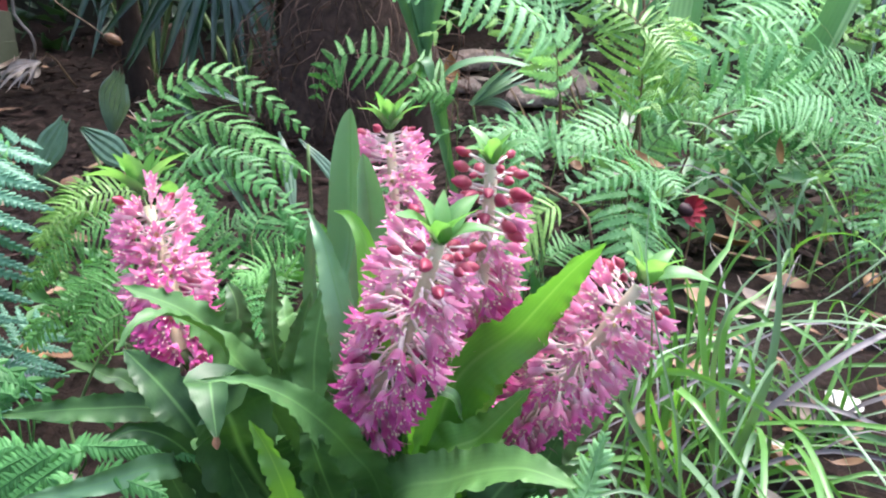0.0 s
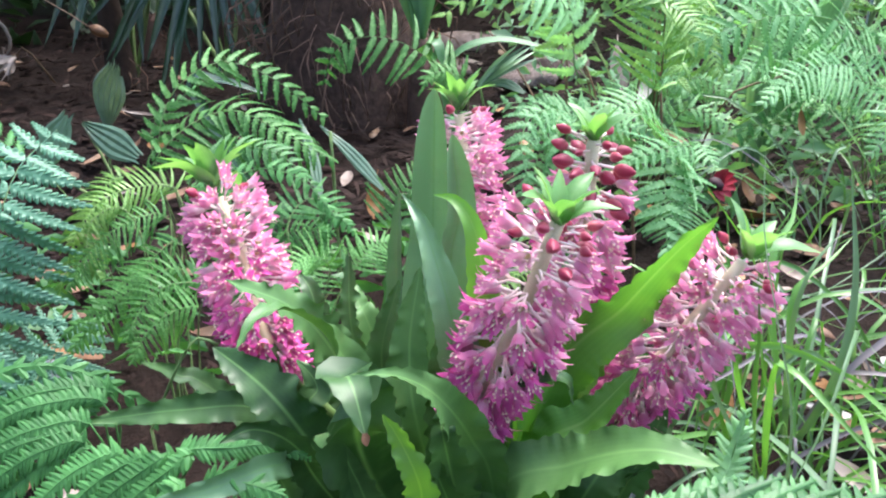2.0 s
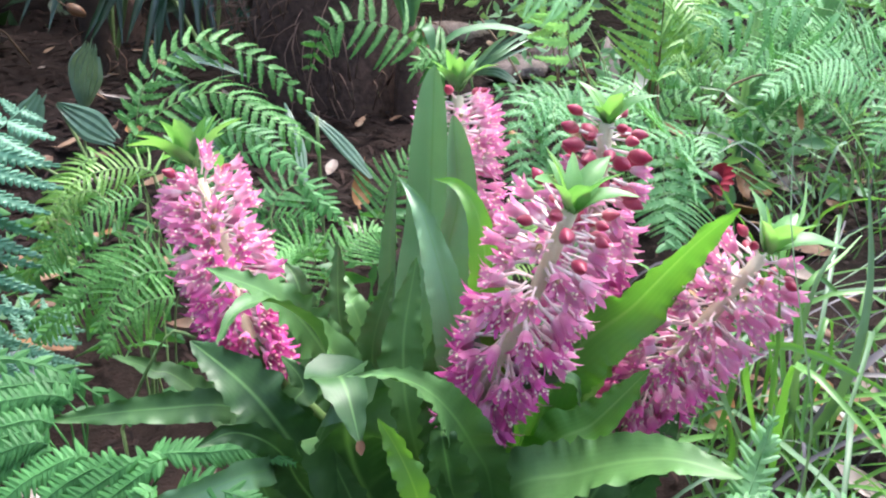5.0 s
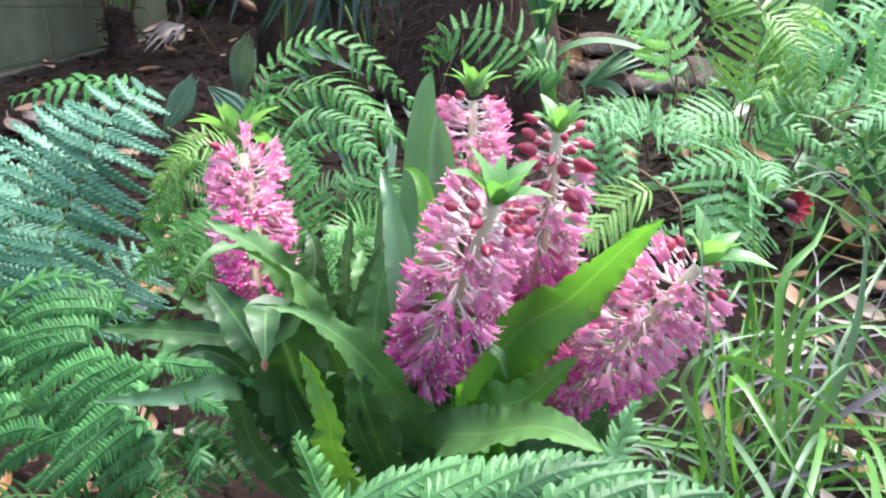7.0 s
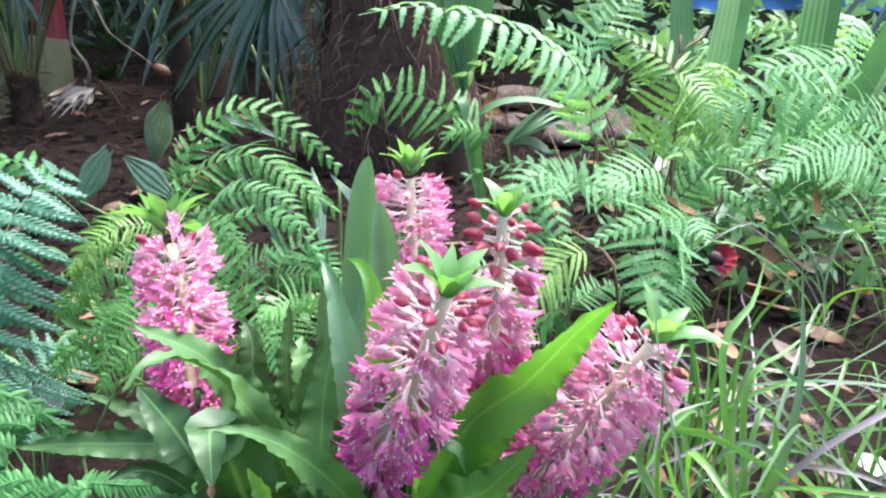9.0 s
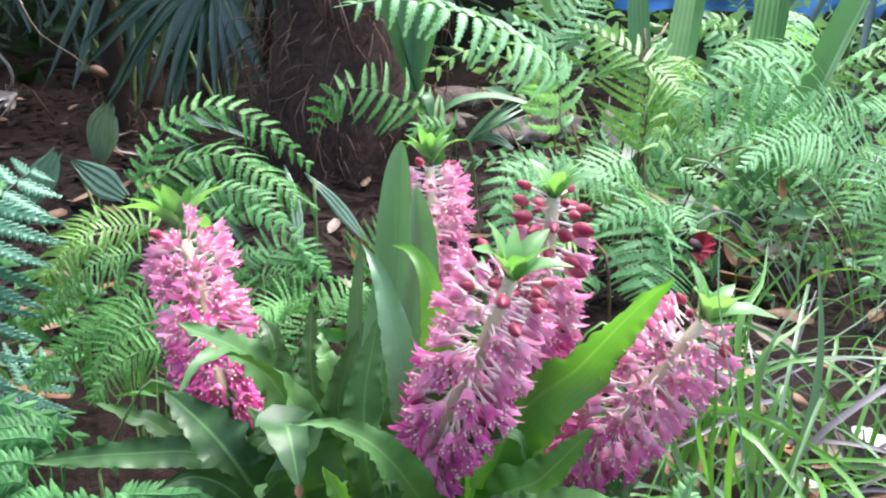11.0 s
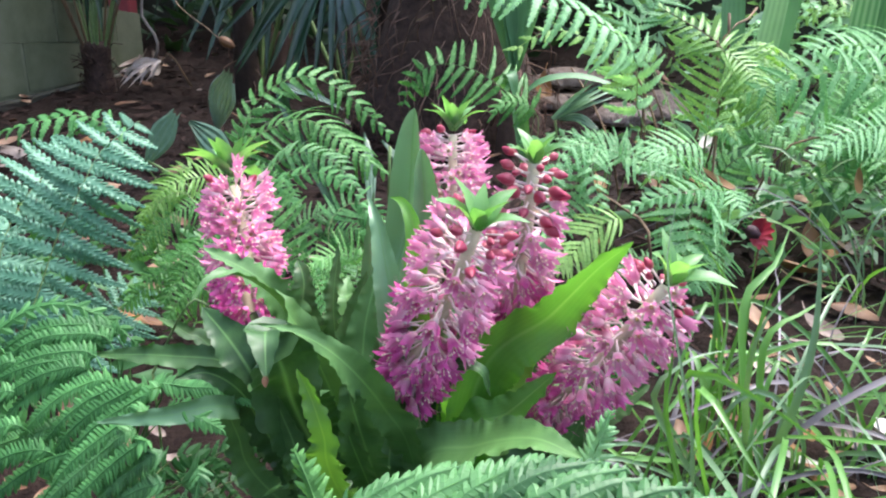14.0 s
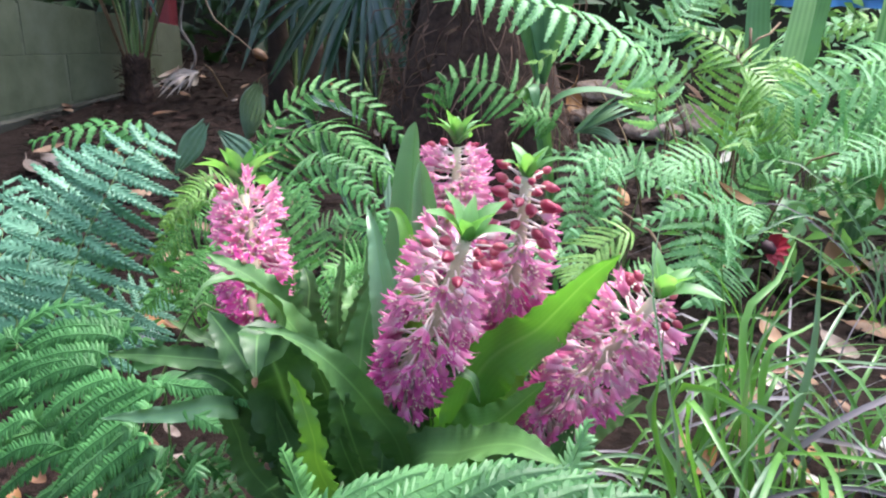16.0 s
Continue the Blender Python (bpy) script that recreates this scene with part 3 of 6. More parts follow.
def floret_mesh(name, petal_mat, size, flare, ped=0.020, seed=0):
    r = random.Random(seed)
    s = Shape()
    sag = r.uniform(0.0005, 0.0022)
    s.tube([V((0, 0, -ped)), V((sag, 0, -ped * 0.55)), V((0, 0, 0))], [0.0011, 0.00095, 0.0017], 5, 1)
    for k in range(6):
        s.grid(petal_rows(size * r.uniform(0.9, 1.1), size * r.uniform(0.92, 1.1), k + r.uniform(-0.14, 0.14), flare * r.uniform(0.6, 1.35)), 0)
    # ovary and stamens
    s.tube([V((0, 0, size * 0.05)), V((0, 0, size * 0.2)), V((0, 0, size * 0.34)), V((0, 0, size * 0.56))], [size * 0.09, size * 0.12, size * 0.07, size * 0.015], 6, 2)
    for k in range(6):
        a = (k + 0.5 + r.uniform(-0.2, 0.2)) * math.tau / 6
        d = V((math.cos(a), math.sin(a), 0))
        e = d * size * r.uniform(0.20, 0.34) + V((0, 0, size * r.uniform(0.62, 0.82)))
        s.tube([d * size * 0.1 + V((0, 0, size * 0.1)), e], [size * 0.022, size * 0.015], 3, 1)
        s.tube([e - d * size * 0.03, e + V((0, 0, size * 0.045)), e + d * size * 0.05 + V((0, 0, size * 0.055))], [size * 0.022, size * 0.055, size * 0.018], 4, 3)
    return s.mesh(name, [petal_mat, M_PEDICEL, M_BUD_GREEN, M_ANTHER])


def bud_mesh(name, size, ped=0.020):
    s = Shape()
    s.tube([V((0, 0, -ped)), V((0, 0, 0))], [0.001, 0.0014], 5, 1)
    rows = []
    for i in range(7):
        t = i / 6
        rr = size * 0.31 * math.sin(math.pi * (0.10 + 0.86 * t) ** 0.9) + 0.0003
        rows.append([V((math.cos(k * math.tau / 9) * rr * (1 + 0.10 * math.cos(3 * k * math.tau / 9)), math.sin(k * math.tau / 9) * rr * (1 + 0.10 * math.cos(3 * k * math.tau / 9)), t * size)) for k in range(9)])
    s.grid(rows, 0, closed=True)
    return s.mesh(name, [M_BUD, M_PEDICEL])


FLORETS = {
    "low": [floret_mesh("floret", M_PETAL_LOW, 0.0185, 1.1, 0.019, k) for k in range(5)],
    "mid": [floret_mesh("floret", M_PETAL_MID, 0.0195, 0.95, 0.019, k + 5) for k in range(5)],
    "top": [floret_mesh("floret", M_PETAL_TOP, 0.0180, 0.7, 0.018, k + 12) for k in range(5)],
}
BUDS = [bud_mesh("bud", 0.0168), bud_mesh("bud", 0.0145)]


def facing(z, at, spin):
    """A pose whose z looks along the given way."""
    q = z.to_track_quat('Z', 'Y').to_matrix().to_4x4()
    return Matrix.Translation(at) @ q @ Matrix.Rotation(spin, 4, 'Z')


def spike(foot, low, high, radius, count, buds, bracts, bract_len, open_top=0.8, label="", neck=0.0):
    """A flower spike: stalk from foot, flowering between low and high, a leafy tuft on top."""
    low, high, foot = V(low), V(high), V(foot)
    ax = (high - low).normalized()
    c = curve([foot, foot.lerp(low, 0.5) + V((0, 0.02, -0.01)), low, low.lerp(high, 0.5) + ax.orthogonal() * 0.003, high], 24)
    s = Shape()
    rad = [0.0066 - 0.0016 * i / 23 for i in range(24)]
    cut = min(range(24), key=lambda i: (c[i] - low).length)
    s.tube(c[:cut + 2], rad[:cut + 2], 8, 1)
    s.tube(c[cut + 1:], rad[cut + 1:], 8)
    stalk = part("flower_spike", s.mesh("flower_spike", [M_STALK, M_STEM_GREEN]), lily, label)
    a0 = ax.orthogonal().normalized()
    b0 = ax.cross(a0)
    for i in range(count):
        t = (i + 0.5) / count
        ang = i * 2.39996 + rng.uniform(-0.3, 0.3)
        out = (a0 * math.cos(ang) + b0 * math.sin(ang)).normalized()
        p = low.lerp(high, min(1.0, t ** 0.95))
        is_bud = t > open_top and rng.random() < buds + (t - open_top) / (1.001 - open_top) * 0.6
        tilt = -0.34 + 0.66 * t * t + rng.uniform(-0.22, 0.22)
        d = (out + ax * tilt + V((0, 0, -0.42 * (1 - t) - 0.06))).normalized()
        taper = 0.80 + 0.22 * min(1, t / 0.4) - 0.10 * max(0, t - 0.85) / 0.15
        reach = radius * taper * (1 - 0.24 * rng.random() ** 1.5)
        if is_bud:
            me, size, nm = rng.choice(BUDS), 0.015, "bud"
            sc = rng.uniform(0.75, 1.05) * (1.0 if t < 0.93 else 0.8)
            reach *= 0.86
        else:
            tier = "low" if t < 0.46 + rng.uniform(-0.14, 0.14) else ("mid" if t < 0.74 + rng.uniform(-0.10, 0.10) else "top")
            me, size, nm = rng.choice(FLORETS[tier]), 0.0180, "floret"
            sc = rng.uniform(0.82, 1.10)
        part(nm, me, stalk, m=facing(d, p + d * (reach - size * sc), rng.uniform(0, 6)) @ Matrix.Diagonal((sc, sc, sc, 1)))
    for i in range(bracts):
        ang = i * 2.39996 + 0.6
        out = (a0 * math.cos(ang) + b0 * math.sin(ang)).normalized()
        r = i / max(1, bracts - 1)
        L = bract_len * rng.uniform(0.8, 1.1) * (1.0 - 0.15 * r)
        lift = 0.42 + 1.2 * r
        d = (out + (ax * 0.5 + V((0, 0, 0.5))) * lift).normalized()
        tip = high + ax * neck + d * L - V((0, 0, 0.12 * L * (1 - r)))
        strap(stalk, [high + ax * (neck - 0.002), high + ax * neck + d * L * 0.5 + V((0, 0, 0.08 * L)), tip], L * 0.36, M_BRACT, face=ax + V((0, -0.2, 0.3)) - out * 0.3, fold=0.3, wave=0.08, waves=1.5, profile="oval", name="bract", nl=10, nw=4)
    return stalk


spike((-0.06, 0.56, 0.13), (-0.203, 0.505, 0.389), (-0.254, 0.592, 0.494), 0.043, 140, 0.35, 12, 0.055, 0.91, "pink flower spike leaning outward", 0.013)
spike((0.0, 0.47, 0.13), (-0.046, 0.440, 0.383), (0.004, 0.434, 0.527), 0.046, 132, 0.18, 9, 0.047, 0.80, "large pink flower spike with a green leafy tuft")
spike((0.04, 0.49, 0.13), (0.070, 0.492, 0.335), (0.156, 0.486, 0.472), 0.047, 146, 0.35, 8, 0.050, 0.91, "pink flower spike bowed sideways", 0.006)
spike((-0.03, 0.54, 0.13), (-0.040, 0.610, 0.400), (-0.046, 0.668, 0.545), 0.042, 126, 0.0, 11, 0.046, 0.92, "pink flower spike behind the tall leaf", 0.006)
spike((0.02, 0.53, 0.13), (0.030, 0.505, 0.400), (0.042, 0.508, 0.562), 0.039, 112, 0.60, 8, 0.040, 0.69, "flower spike still in crimson bud towards its top")


# ---- ferns ----
def fern(name, at, label, group="ferns"):
    x, y = at
    return thing(name, (x, y, ground_z(x, y)), label, "fern", group)


def leaflet(s, q, ac, nn, w):
    """One small undivided leaflet, broad at its foot, ridged along its middle."""
    rows = []
    for r, k in ((0.0, 0.85), (0.35, 1.0), (0.7, 0.72), (0.92, 0.34), (1.0, 0.04)):
        o = q(r)
        rows.append([o - ac * w * k - nn * w * 0.25 * k, o + nn * w * 0.10, o + ac * w * k - nn * w * 0.25 * k])
    s.grid(rows)


def lobed(s, q, d, ac, nn, L, w, cut, fine=1.0, jitter=1.0):
    """One leaflet cut into slanting lobes on both sides of its rib, drawn out to a point; q gives its rib from 0 to 1."""
    m = max(6, min(24, int(L * fine / max(0.0030, w * 0.62))))
    n0 = len(s.v)
    ribs = [q(k / m) for k in range(m + 1)]
    tilt = rng.uniform(-0.15, 0.3)
    for s2 in (-1, 1):
        for k in range(m):
            r = (k + 0.5) / m
            ln = w * min(1.0, 0.72 + 2.2 * r) * (1 - r) ** 0.55 * (1 + rng.uniform(-0.10, 0.10) * jitter) + 0.0004
            c0, c1 = ribs[k], ribs[k + 1]
            run = c1 - c0
            lean = d * (0.42 * ln)
            out = ac * s2
            sag = nn * (-0.16 * ln + tilt * 0.12 * ln * rng.uniform(0.3, 1.0))
            i = ln * (1 - cut)
            b0, b1 = c0 + out * i + lean * (1 - cut), c1 + out * i + lean * (1 - cut)
            bm = b0.lerp(b1, 0.5)
            h0 = c0 + run * 0.06 + out * ln * 0.74 + lean * 0.78 + sag * 0.7
            h1 = c1 - run * 0.10 + out * ln * 0.74 + lean * 0.70 + sag * 0.7
            rm = bm + out * ln * 0.36 + lean * 0.42 + nn * run.length * 0.16
            tip = c0.lerp(c1, 0.56) + out * ln + lean * 1.15 + sag * 1.25
            n = len(s.v)
            s.v.extend((c0, c1, b0, b1, bm, h0, h1, rm, tip))
            for f in ((0, 1, 3, 4, 2), (2, 4, 7, 5), (4, 3, 6, 7), (5, 7, 8), (7, 6, 8)):
                s.face(tuple(n + x for x in (f if s2 > 0 else f[::-1])))


def frond(plant, pts, hw, n, mat, style="bip", face=(0, -0.45, 1), droop=0.22, sweep=22, shape="tri", fine=1.0, stem=None, bare=None, r0=0.0016, jitter=1.0, breadth=1.0):
    """A fern frond through pts, rising from its plant's crown; style bip: leaflets divided again, pin: plain toothed leaflets."""
    pts = [V(p) for p in pts]
    root = plant.location.copy() + V((rng.uniform(-0.02, 0.02), rng.uniform(-0.02, 0.02), 0))
    lift = V((0, 0, max(0.0, (pts[0].z - root.z)) * 0.35))
    bare0 = (pts[0] - root).length
    pts = [root, root.lerp(pts[0], 0.45) + lift * 0.6] + pts
    c = curve(pts, 61)
    total = length(c)
    b = bare if bare is not None else min(0.8, bare0 * 1.02 / total)
    f0 = V(face).normalized()
    s = Shape()

    def at(u):
        k = u * 60
        i = min(int(k), 59)
        p = c[i].lerp(c[i + 1], k - i)
        t = (c[min(i + 2, 60)] - c[max(i - 1, 0)]).normalized()
        nn = (f0 - t * f0.dot(t)).normalized()
        return p, t, nn, t.cross(nn)

    space = total * (1 - b) / n
    for i in range(n):
        u = (i + 0.35) / n
        for sgn in (-1, 1):
            uu = b + (1 - b) * min(0.995, u + (0.25 / n if sgn > 0 else 0))
            p, t, nn, sd = at(uu)
            if shape == "tri":
                Lp = hw * (1 - u) ** 0.75 * (0.8 + 0.2 * min(1, u / 0.15))
            elif shape == "oblong":
                Lp = hw * (1 - u ** 3.5) ** 0.6 * (0.85 + 0.15 * math.sin(3 * u))
            else:
                Lp = hw * math.sin(math.pi * (0.16 + 0.84 * u) ** 0.85) ** 0.8 + 0.002
            Lp *= 1 + rng.uniform(-0.10, 0.10) * jitter
            Lp = max(Lp, space * 0.8)
            sw = radians(sweep + rng.uniform(-6, 6) * jitter + 25 * u ** 3)
            d = (sd * sgn * math.cos(sw) + t * math.sin(sw)).normalized()
            dr = droop * rng.uniform(0.6, 1.4)
            if rng.random() < 0.025 * jitter:
                continue
            n2 = (nn + t * rng.uniform(-0.3, 0.3) * jitter + sd * rng.uniform(-0.1, 0.1)).normalized()
            nn = (n2 - d * n2.dot(d)).normalized()
            ac = nn.cross(d).normalized()
            bw = min(space * (0.30 + 0.17 * breadth), Lp * (0.22 if Lp < 0.018 else 0.26))

            def q(r):
                return p + d * (Lp * r) + t * (0.10 * Lp * r * r) - nn * (dr * Lp * r * r)

            if Lp < 0.018:
                leaflet(s, q, ac, nn, min(bw * 1.35, space * 0.56))
            else:
                lobed(s, q, d, ac, nn, Lp, bw, (0.62 if style == "pin" else 0.82) * rng.uniform(0.92, 1.08), fine, jitter)
    if hw < 0.018:
        rows = []
        for k in range(25):
            u = k / 24
            p, t, nn, sd = at(b + (1 - b) * min(0.995, u))
            w = hw * 0.34 * math.sin(math.pi * (0.16 + 0.84 * u) ** 0.85) ** 0.8 + 0.0003
            rows.append([p - sd * w - nn * w * 0.2, p + nn * w * 0.05, p + sd * w - nn * w * 0.2])
        s.grid(rows)
    s.tube([at(b + (0.995 - b) * k / 12)[0] for k in range(13)], 0.0007, 4)
    fr = part("frond", s.mesh("frond", mat, smooth=False), plant)
    st = Shape()
    st.tube(c[::3], [r0 * (1 - 0.8 * i / 20) for i in range(21)], 5)
    part("stem", st.mesh("stem", stem or M_STEM_GREEN), fr)
    return fr


blue = fern("fern", (-0.60, 0.70), "bluish green glossy fern with finely divided fronds")
for rachis, hw, n, sweep in (
        ([(-0.617, 0.705, 0.215), (-0.597, 0.735, 0.285), (-0.579, 0.757, 0.347), (-0.559, 0.770, 0.389), (-0.540, 0.780, 0.428), (-0.530, 0.812, 0.462), (-0.505, 0.865, 0.490)], 0.104, 17, -10),
        ([(-0.665, 0.705, 0.205), (-0.674, 0.750, 0.280), (-0.672, 0.790, 0.345), (-0.655, 0.850, 0.400), (-0.625, 0.930, 0.430)], 0.095, 13, -8),
        ([(-0.700, 0.700, 0.200), (-0.735, 0.770, 0.270), (-0.780, 0.850, 0.335), (-0.830, 0.920, 0.375)], 0.090, 12, 0),
        ([(-0.560, 0.720, 0.190), (-0.520, 0.760, 0.240), (-0.490, 0.800, 0.270)], 0.070, 9, 6)):
    frond(blue, rachis, hw, n, M_FERN_BLUE, "bip", face=(0.28, -0.72, 0.66), sweep=sweep, breadth=1.75, jitter=1.2, droop=0.10, shape="oblong")
green = fern("fern", (-0.33, 0.44), "bright green fern with arching fronds beside the lily")
frond(green, [(-0.463, 0.460, 0.338), (-0.422, 0.480, 0.389), (-0.378, 0.485, 0.400), (-0.343, 0.490, 0.387), (-0.314, 0.490, 0.362)], 0.014, 26, M_FERN_GREEN, "pin", face=(0, -0.8, 0.8), shape="lance", bare=0.2, breadth=1.05, jitter=1.1, sweep=28, stem=M_FERN_GREEN)
frond(green, [(-0.318, 0.470, 0.379), (-0.357, 0.460, 0.394), (-0.395, 0.450, 0.386), (-0.432, 0.440, 0.358)], 0.0100, 31, M_FERN_GREEN, "pin", face=(0, -0.8, 0.75), shape="lance", droop=0.35, breadth=1.05, jitter=1.1, sweep=28, stem=M_FERN_GREEN)
frond(green, [(-0.327, 0.460, 0.369), (-0.363, 0.450, 0.378), (-0.397, 0.440, 0.368), (-0.434, 0.430, 0.335)], 0.0100, 31, M_FERN_GREEN, "pin", face=(0, -0.8, 0.75), shape="lance", droop=0.35, breadth=1.05, jitter=1.1, sweep=28, stem=M_FERN_GREEN)
frond(green, [(-0.332, 0.440, 0.365), (-0.362, 0.430, 0.372), (-0.394, 0.420, 0.363), (-0.428, 0.410, 0.342)], 0.0100, 31, M_FERN_GREEN, "pin", face=(0, -0.8, 0.75), shape="lance", droop=0.35, breadth=1.05, jitter=1.1, sweep=28, stem=M_FERN_GREEN)
frond(green, [(-0.324, 0.430, 0.359), (-0.352, 0.420, 0.360), (-0.380, 0.410, 0.342), (-0.398, 0.400, 0.320)], 0.0100, 30, M_FERN_GREEN, "pin", face=(0, -0.8, 0.75), shape="lance", droop=0.35, breadth=1.05, jitter=1.1, sweep=28, stem=M_FERN_GREEN)
frond(green, [(-0.272, 0.410, 0.367), (-0.302, 0.400, 0.364), (-0.330, 0.390, 0.342), (-0.357, 0.380, 0.306)], 0.0100, 31, M_FERN_GREEN, "pin", face=(0, -0.8, 0.75), shape="lance", droop=0.35, breadth=1.05, jitter=1.1, sweep=28, stem=M_FERN_GREEN)
frond(green, [(-0.241, 0.400, 0.377), (-0.268, 0.385, 0.367), (-0.300, 0.375, 0.342), (-0.327, 0.365, 0.301)], 0.0100, 31, M_FERN_GREEN, "pin", face=(0, -0.8, 0.75), shape="lance", droop=0.35, breadth=1.05, jitter=1.1, sweep=28, stem=M_FERN_GREEN)
frond(green, [(-0.251, 0.370, 0.358), (-0.276, 0.360, 0.340), (-0.308, 0.350, 0.310), (-0.334, 0.345, 0.282)], 0.0100, 30, M_FERN_DARK, "pin", face=(0, -0.8, 0.75), shape="lance", droop=0.35, breadth=1.05, jitter=1.1, sweep=28, stem=M_FERN_GREEN)
frond(green, [(-0.223, 0.360, 0.348), (-0.253, 0.350, 0.330), (-0.279, 0.340, 0.301)], 0.0100, 28, M_FERN_DARK, "pin", face=(0, -0.8, 0.75), shape="lance", droop=0.35, breadth=1.05, jitter=1.1, sweep=28, stem=M_FERN_GREEN)
frond(green, [(-0.256, 0.400, 0.375), (-0.221, 0.400, 0.382), (-0.187, 0.400, 0.384), (-0.164, 0.400, 0.371)], 0.0100, 28, M_FERN_GREEN, "pin", face=(0, -0.7, 0.8), shape="lance", breadth=1.05, jitter=1.1, sweep=28, stem=M_FERN_GREEN)
frond(green, [(-0.227, 0.380, 0.370), (-0.205, 0.375, 0.374), (-0.176, 0.370, 0.366)], 0.011, 16, M_FERN_GREEN, "pin", face=(0, -0.7, 0.8), shape="lance", breadth=1.05, jitter=1.1, sweep=28, stem=M_FERN_GREEN)
frond(green, [(-0.333, 0.400, 0.326), (-0.363, 0.390, 0.323), (-0.406, 0.380, 0.307)], 0.0100, 28, M_FERN_DARK, "pin", face=(0, -0.8, 0.75), shape="lance", droop=0.35, breadth=1.05, jitter=1.1, sweep=28, stem=M_FERN_GREEN)
frond(green, [(-0.207, 0.360, 0.323), (-0.191, 0.350, 0.344), (-0.191, 0.340, 0.320)], 0.0112, 16, M_FERN_DARK, "pin", face=(0, -0.8, 0.75), shape="lance", droop=0.35, breadth=1.05, jitter=1.1, sweep=28, stem=M_FERN_GREEN)
frond(green, [(-0.291, 0.380, 0.325), (-0.329, 0.370, 0.319), (-0.363, 0.360, 0.297), (-0.400, 0.350, 0.261)], 0.0100, 30, M_FERN_GREEN, "pin", face=(0, -0.8, 0.75), shape="lance", droop=0.35, breadth=1.05, jitter=1.1, sweep=28, stem=M_FERN_GREEN)
frond(green, [(-0.274, 0.360, 0.313), (-0.309, 0.355, 0.305), (-0.347, 0.350, 0.281)], 0.0100, 28, M_FERN_DARK, "pin", face=(0, -0.8, 0.75), shape="lance", droop=0.35, breadth=1.05, jitter=1.1, sweep=28, stem=M_FERN_GREEN)
frond(green, [(-0.344, 0.400, 0.326), (-0.378, 0.390, 0.315), (-0.429, 0.380, 0.276)], 0.0100, 28, M_FERN_GREEN, "pin", face=(0, -0.8, 0.75), shape="lance", droop=0.35, breadth=1.05, jitter=1.1, sweep=28, stem=M_FERN_GREEN)
frond(green, [(-0.221, 0.350, 0.325), (-0.249, 0.345, 0.315), (-0.280, 0.340, 0.287)], 0.0112, 22, M_FERN_DARK, "pin", face=(0, -0.8, 0.75), shape="lance", droop=0.35, breadth=1.05, jitter=1.1, sweep=28, stem=M_FERN_GREEN)
frond(green, [(-0.320, 0.461, 0.376), (-0.357, 0.451, 0.389), (-0.393, 0.441, 0.380), (-0.429, 0.431, 0.349)], 0.0100, 30, M_FERN_GREEN, "pin", face=(0, -0.8, 0.75), shape="lance", droop=0.35, breadth=1.05, jitter=1.1, sweep=24, stem=M_FERN_GREEN)
frond(green, [(-0.327, 0.446, 0.369), (-0.360, 0.436, 0.378), (-0.392, 0.426, 0.368), (-0.427, 0.416, 0.341)], 0.0100, 30, M_FERN_GREEN, "pin", face=(0, -0.8, 0.75), shape="lance", droop=0.35, breadth=1.05, jitter=1.1, sweep=24, stem=M_FERN_GREEN)
frond(green, [(-0.325, 0.431, 0.364), (-0.354, 0.421, 0.369), (-0.383, 0.411, 0.355), (-0.409, 0.401, 0.334)], 0.0100, 30, M_FERN_GREEN, "pin", face=(0, -0.8, 0.75), shape="lance", droop=0.35, breadth=1.05, jitter=1.1, sweep=24, stem=M_FERN_GREEN)
frond(green, [(-0.295, 0.416, 0.366), (-0.324, 0.406, 0.365), (-0.351, 0.396, 0.345), (-0.374, 0.386, 0.316)], 0.0100, 30, M_FERN_GREEN, "pin", face=(0, -0.8, 0.75), shape="lance", droop=0.35, breadth=1.05, jitter=1.1, sweep=24, stem=M_FERN_GREEN)
frond(green, [(-0.254, 0.401, 0.375), (-0.283, 0.389, 0.368), (-0.312, 0.379, 0.345), (-0.338, 0.368, 0.308)], 0.0100, 30, M_FERN_GREEN, "pin", face=(0, -0.8, 0.75), shape="lance", droop=0.35, breadth=1.05, jitter=1.1, sweep=24, stem=M_FERN_GREEN)
frond(green, [(-0.244, 0.381, 0.370), (-0.269, 0.368, 0.357), (-0.301, 0.358, 0.330), (-0.327, 0.351, 0.295)], 0.0100, 30, M_FERN_GREEN, "pin", face=(0, -0.8, 0.75), shape="lance", droop=0.35, breadth=1.05, jitter=1.1, sweep=24, stem=M_FERN_GREEN)
frond(green, [(-0.235, 0.361, 0.356), (-0.262, 0.351, 0.338), (-0.290, 0.341, 0.309), (-0.314, 0.334, 0.284)], 0.0100, 30, M_FERN_GREEN, "pin", face=(0, -0.8, 0.75), shape="lance", droop=0.35, breadth=1.05, jitter=1.1, sweep=24, stem=M_FERN_GREEN)
frond(green, [(-0.387, 0.430, 0.363), (-0.418, 0.420, 0.360), (-0.460, 0.410, 0.327)], 0.0100, 24, M_FERN_GREEN, "pin", face=(0, -0.8, 0.75), shape="lance", droop=0.35, breadth=1.05, jitter=1.1, sweep=24, stem=M_FERN_GREEN)
frond(green, [(-0.381, 0.410, 0.348), (-0.413, 0.400, 0.340), (-0.450, 0.390, 0.302)], 0.0100, 24, M_FERN_GREEN, "pin", face=(0, -0.8, 0.75), shape="lance", droop=0.35, breadth=1.05, jitter=1.1, sweep=24, stem=M_FERN_GREEN)
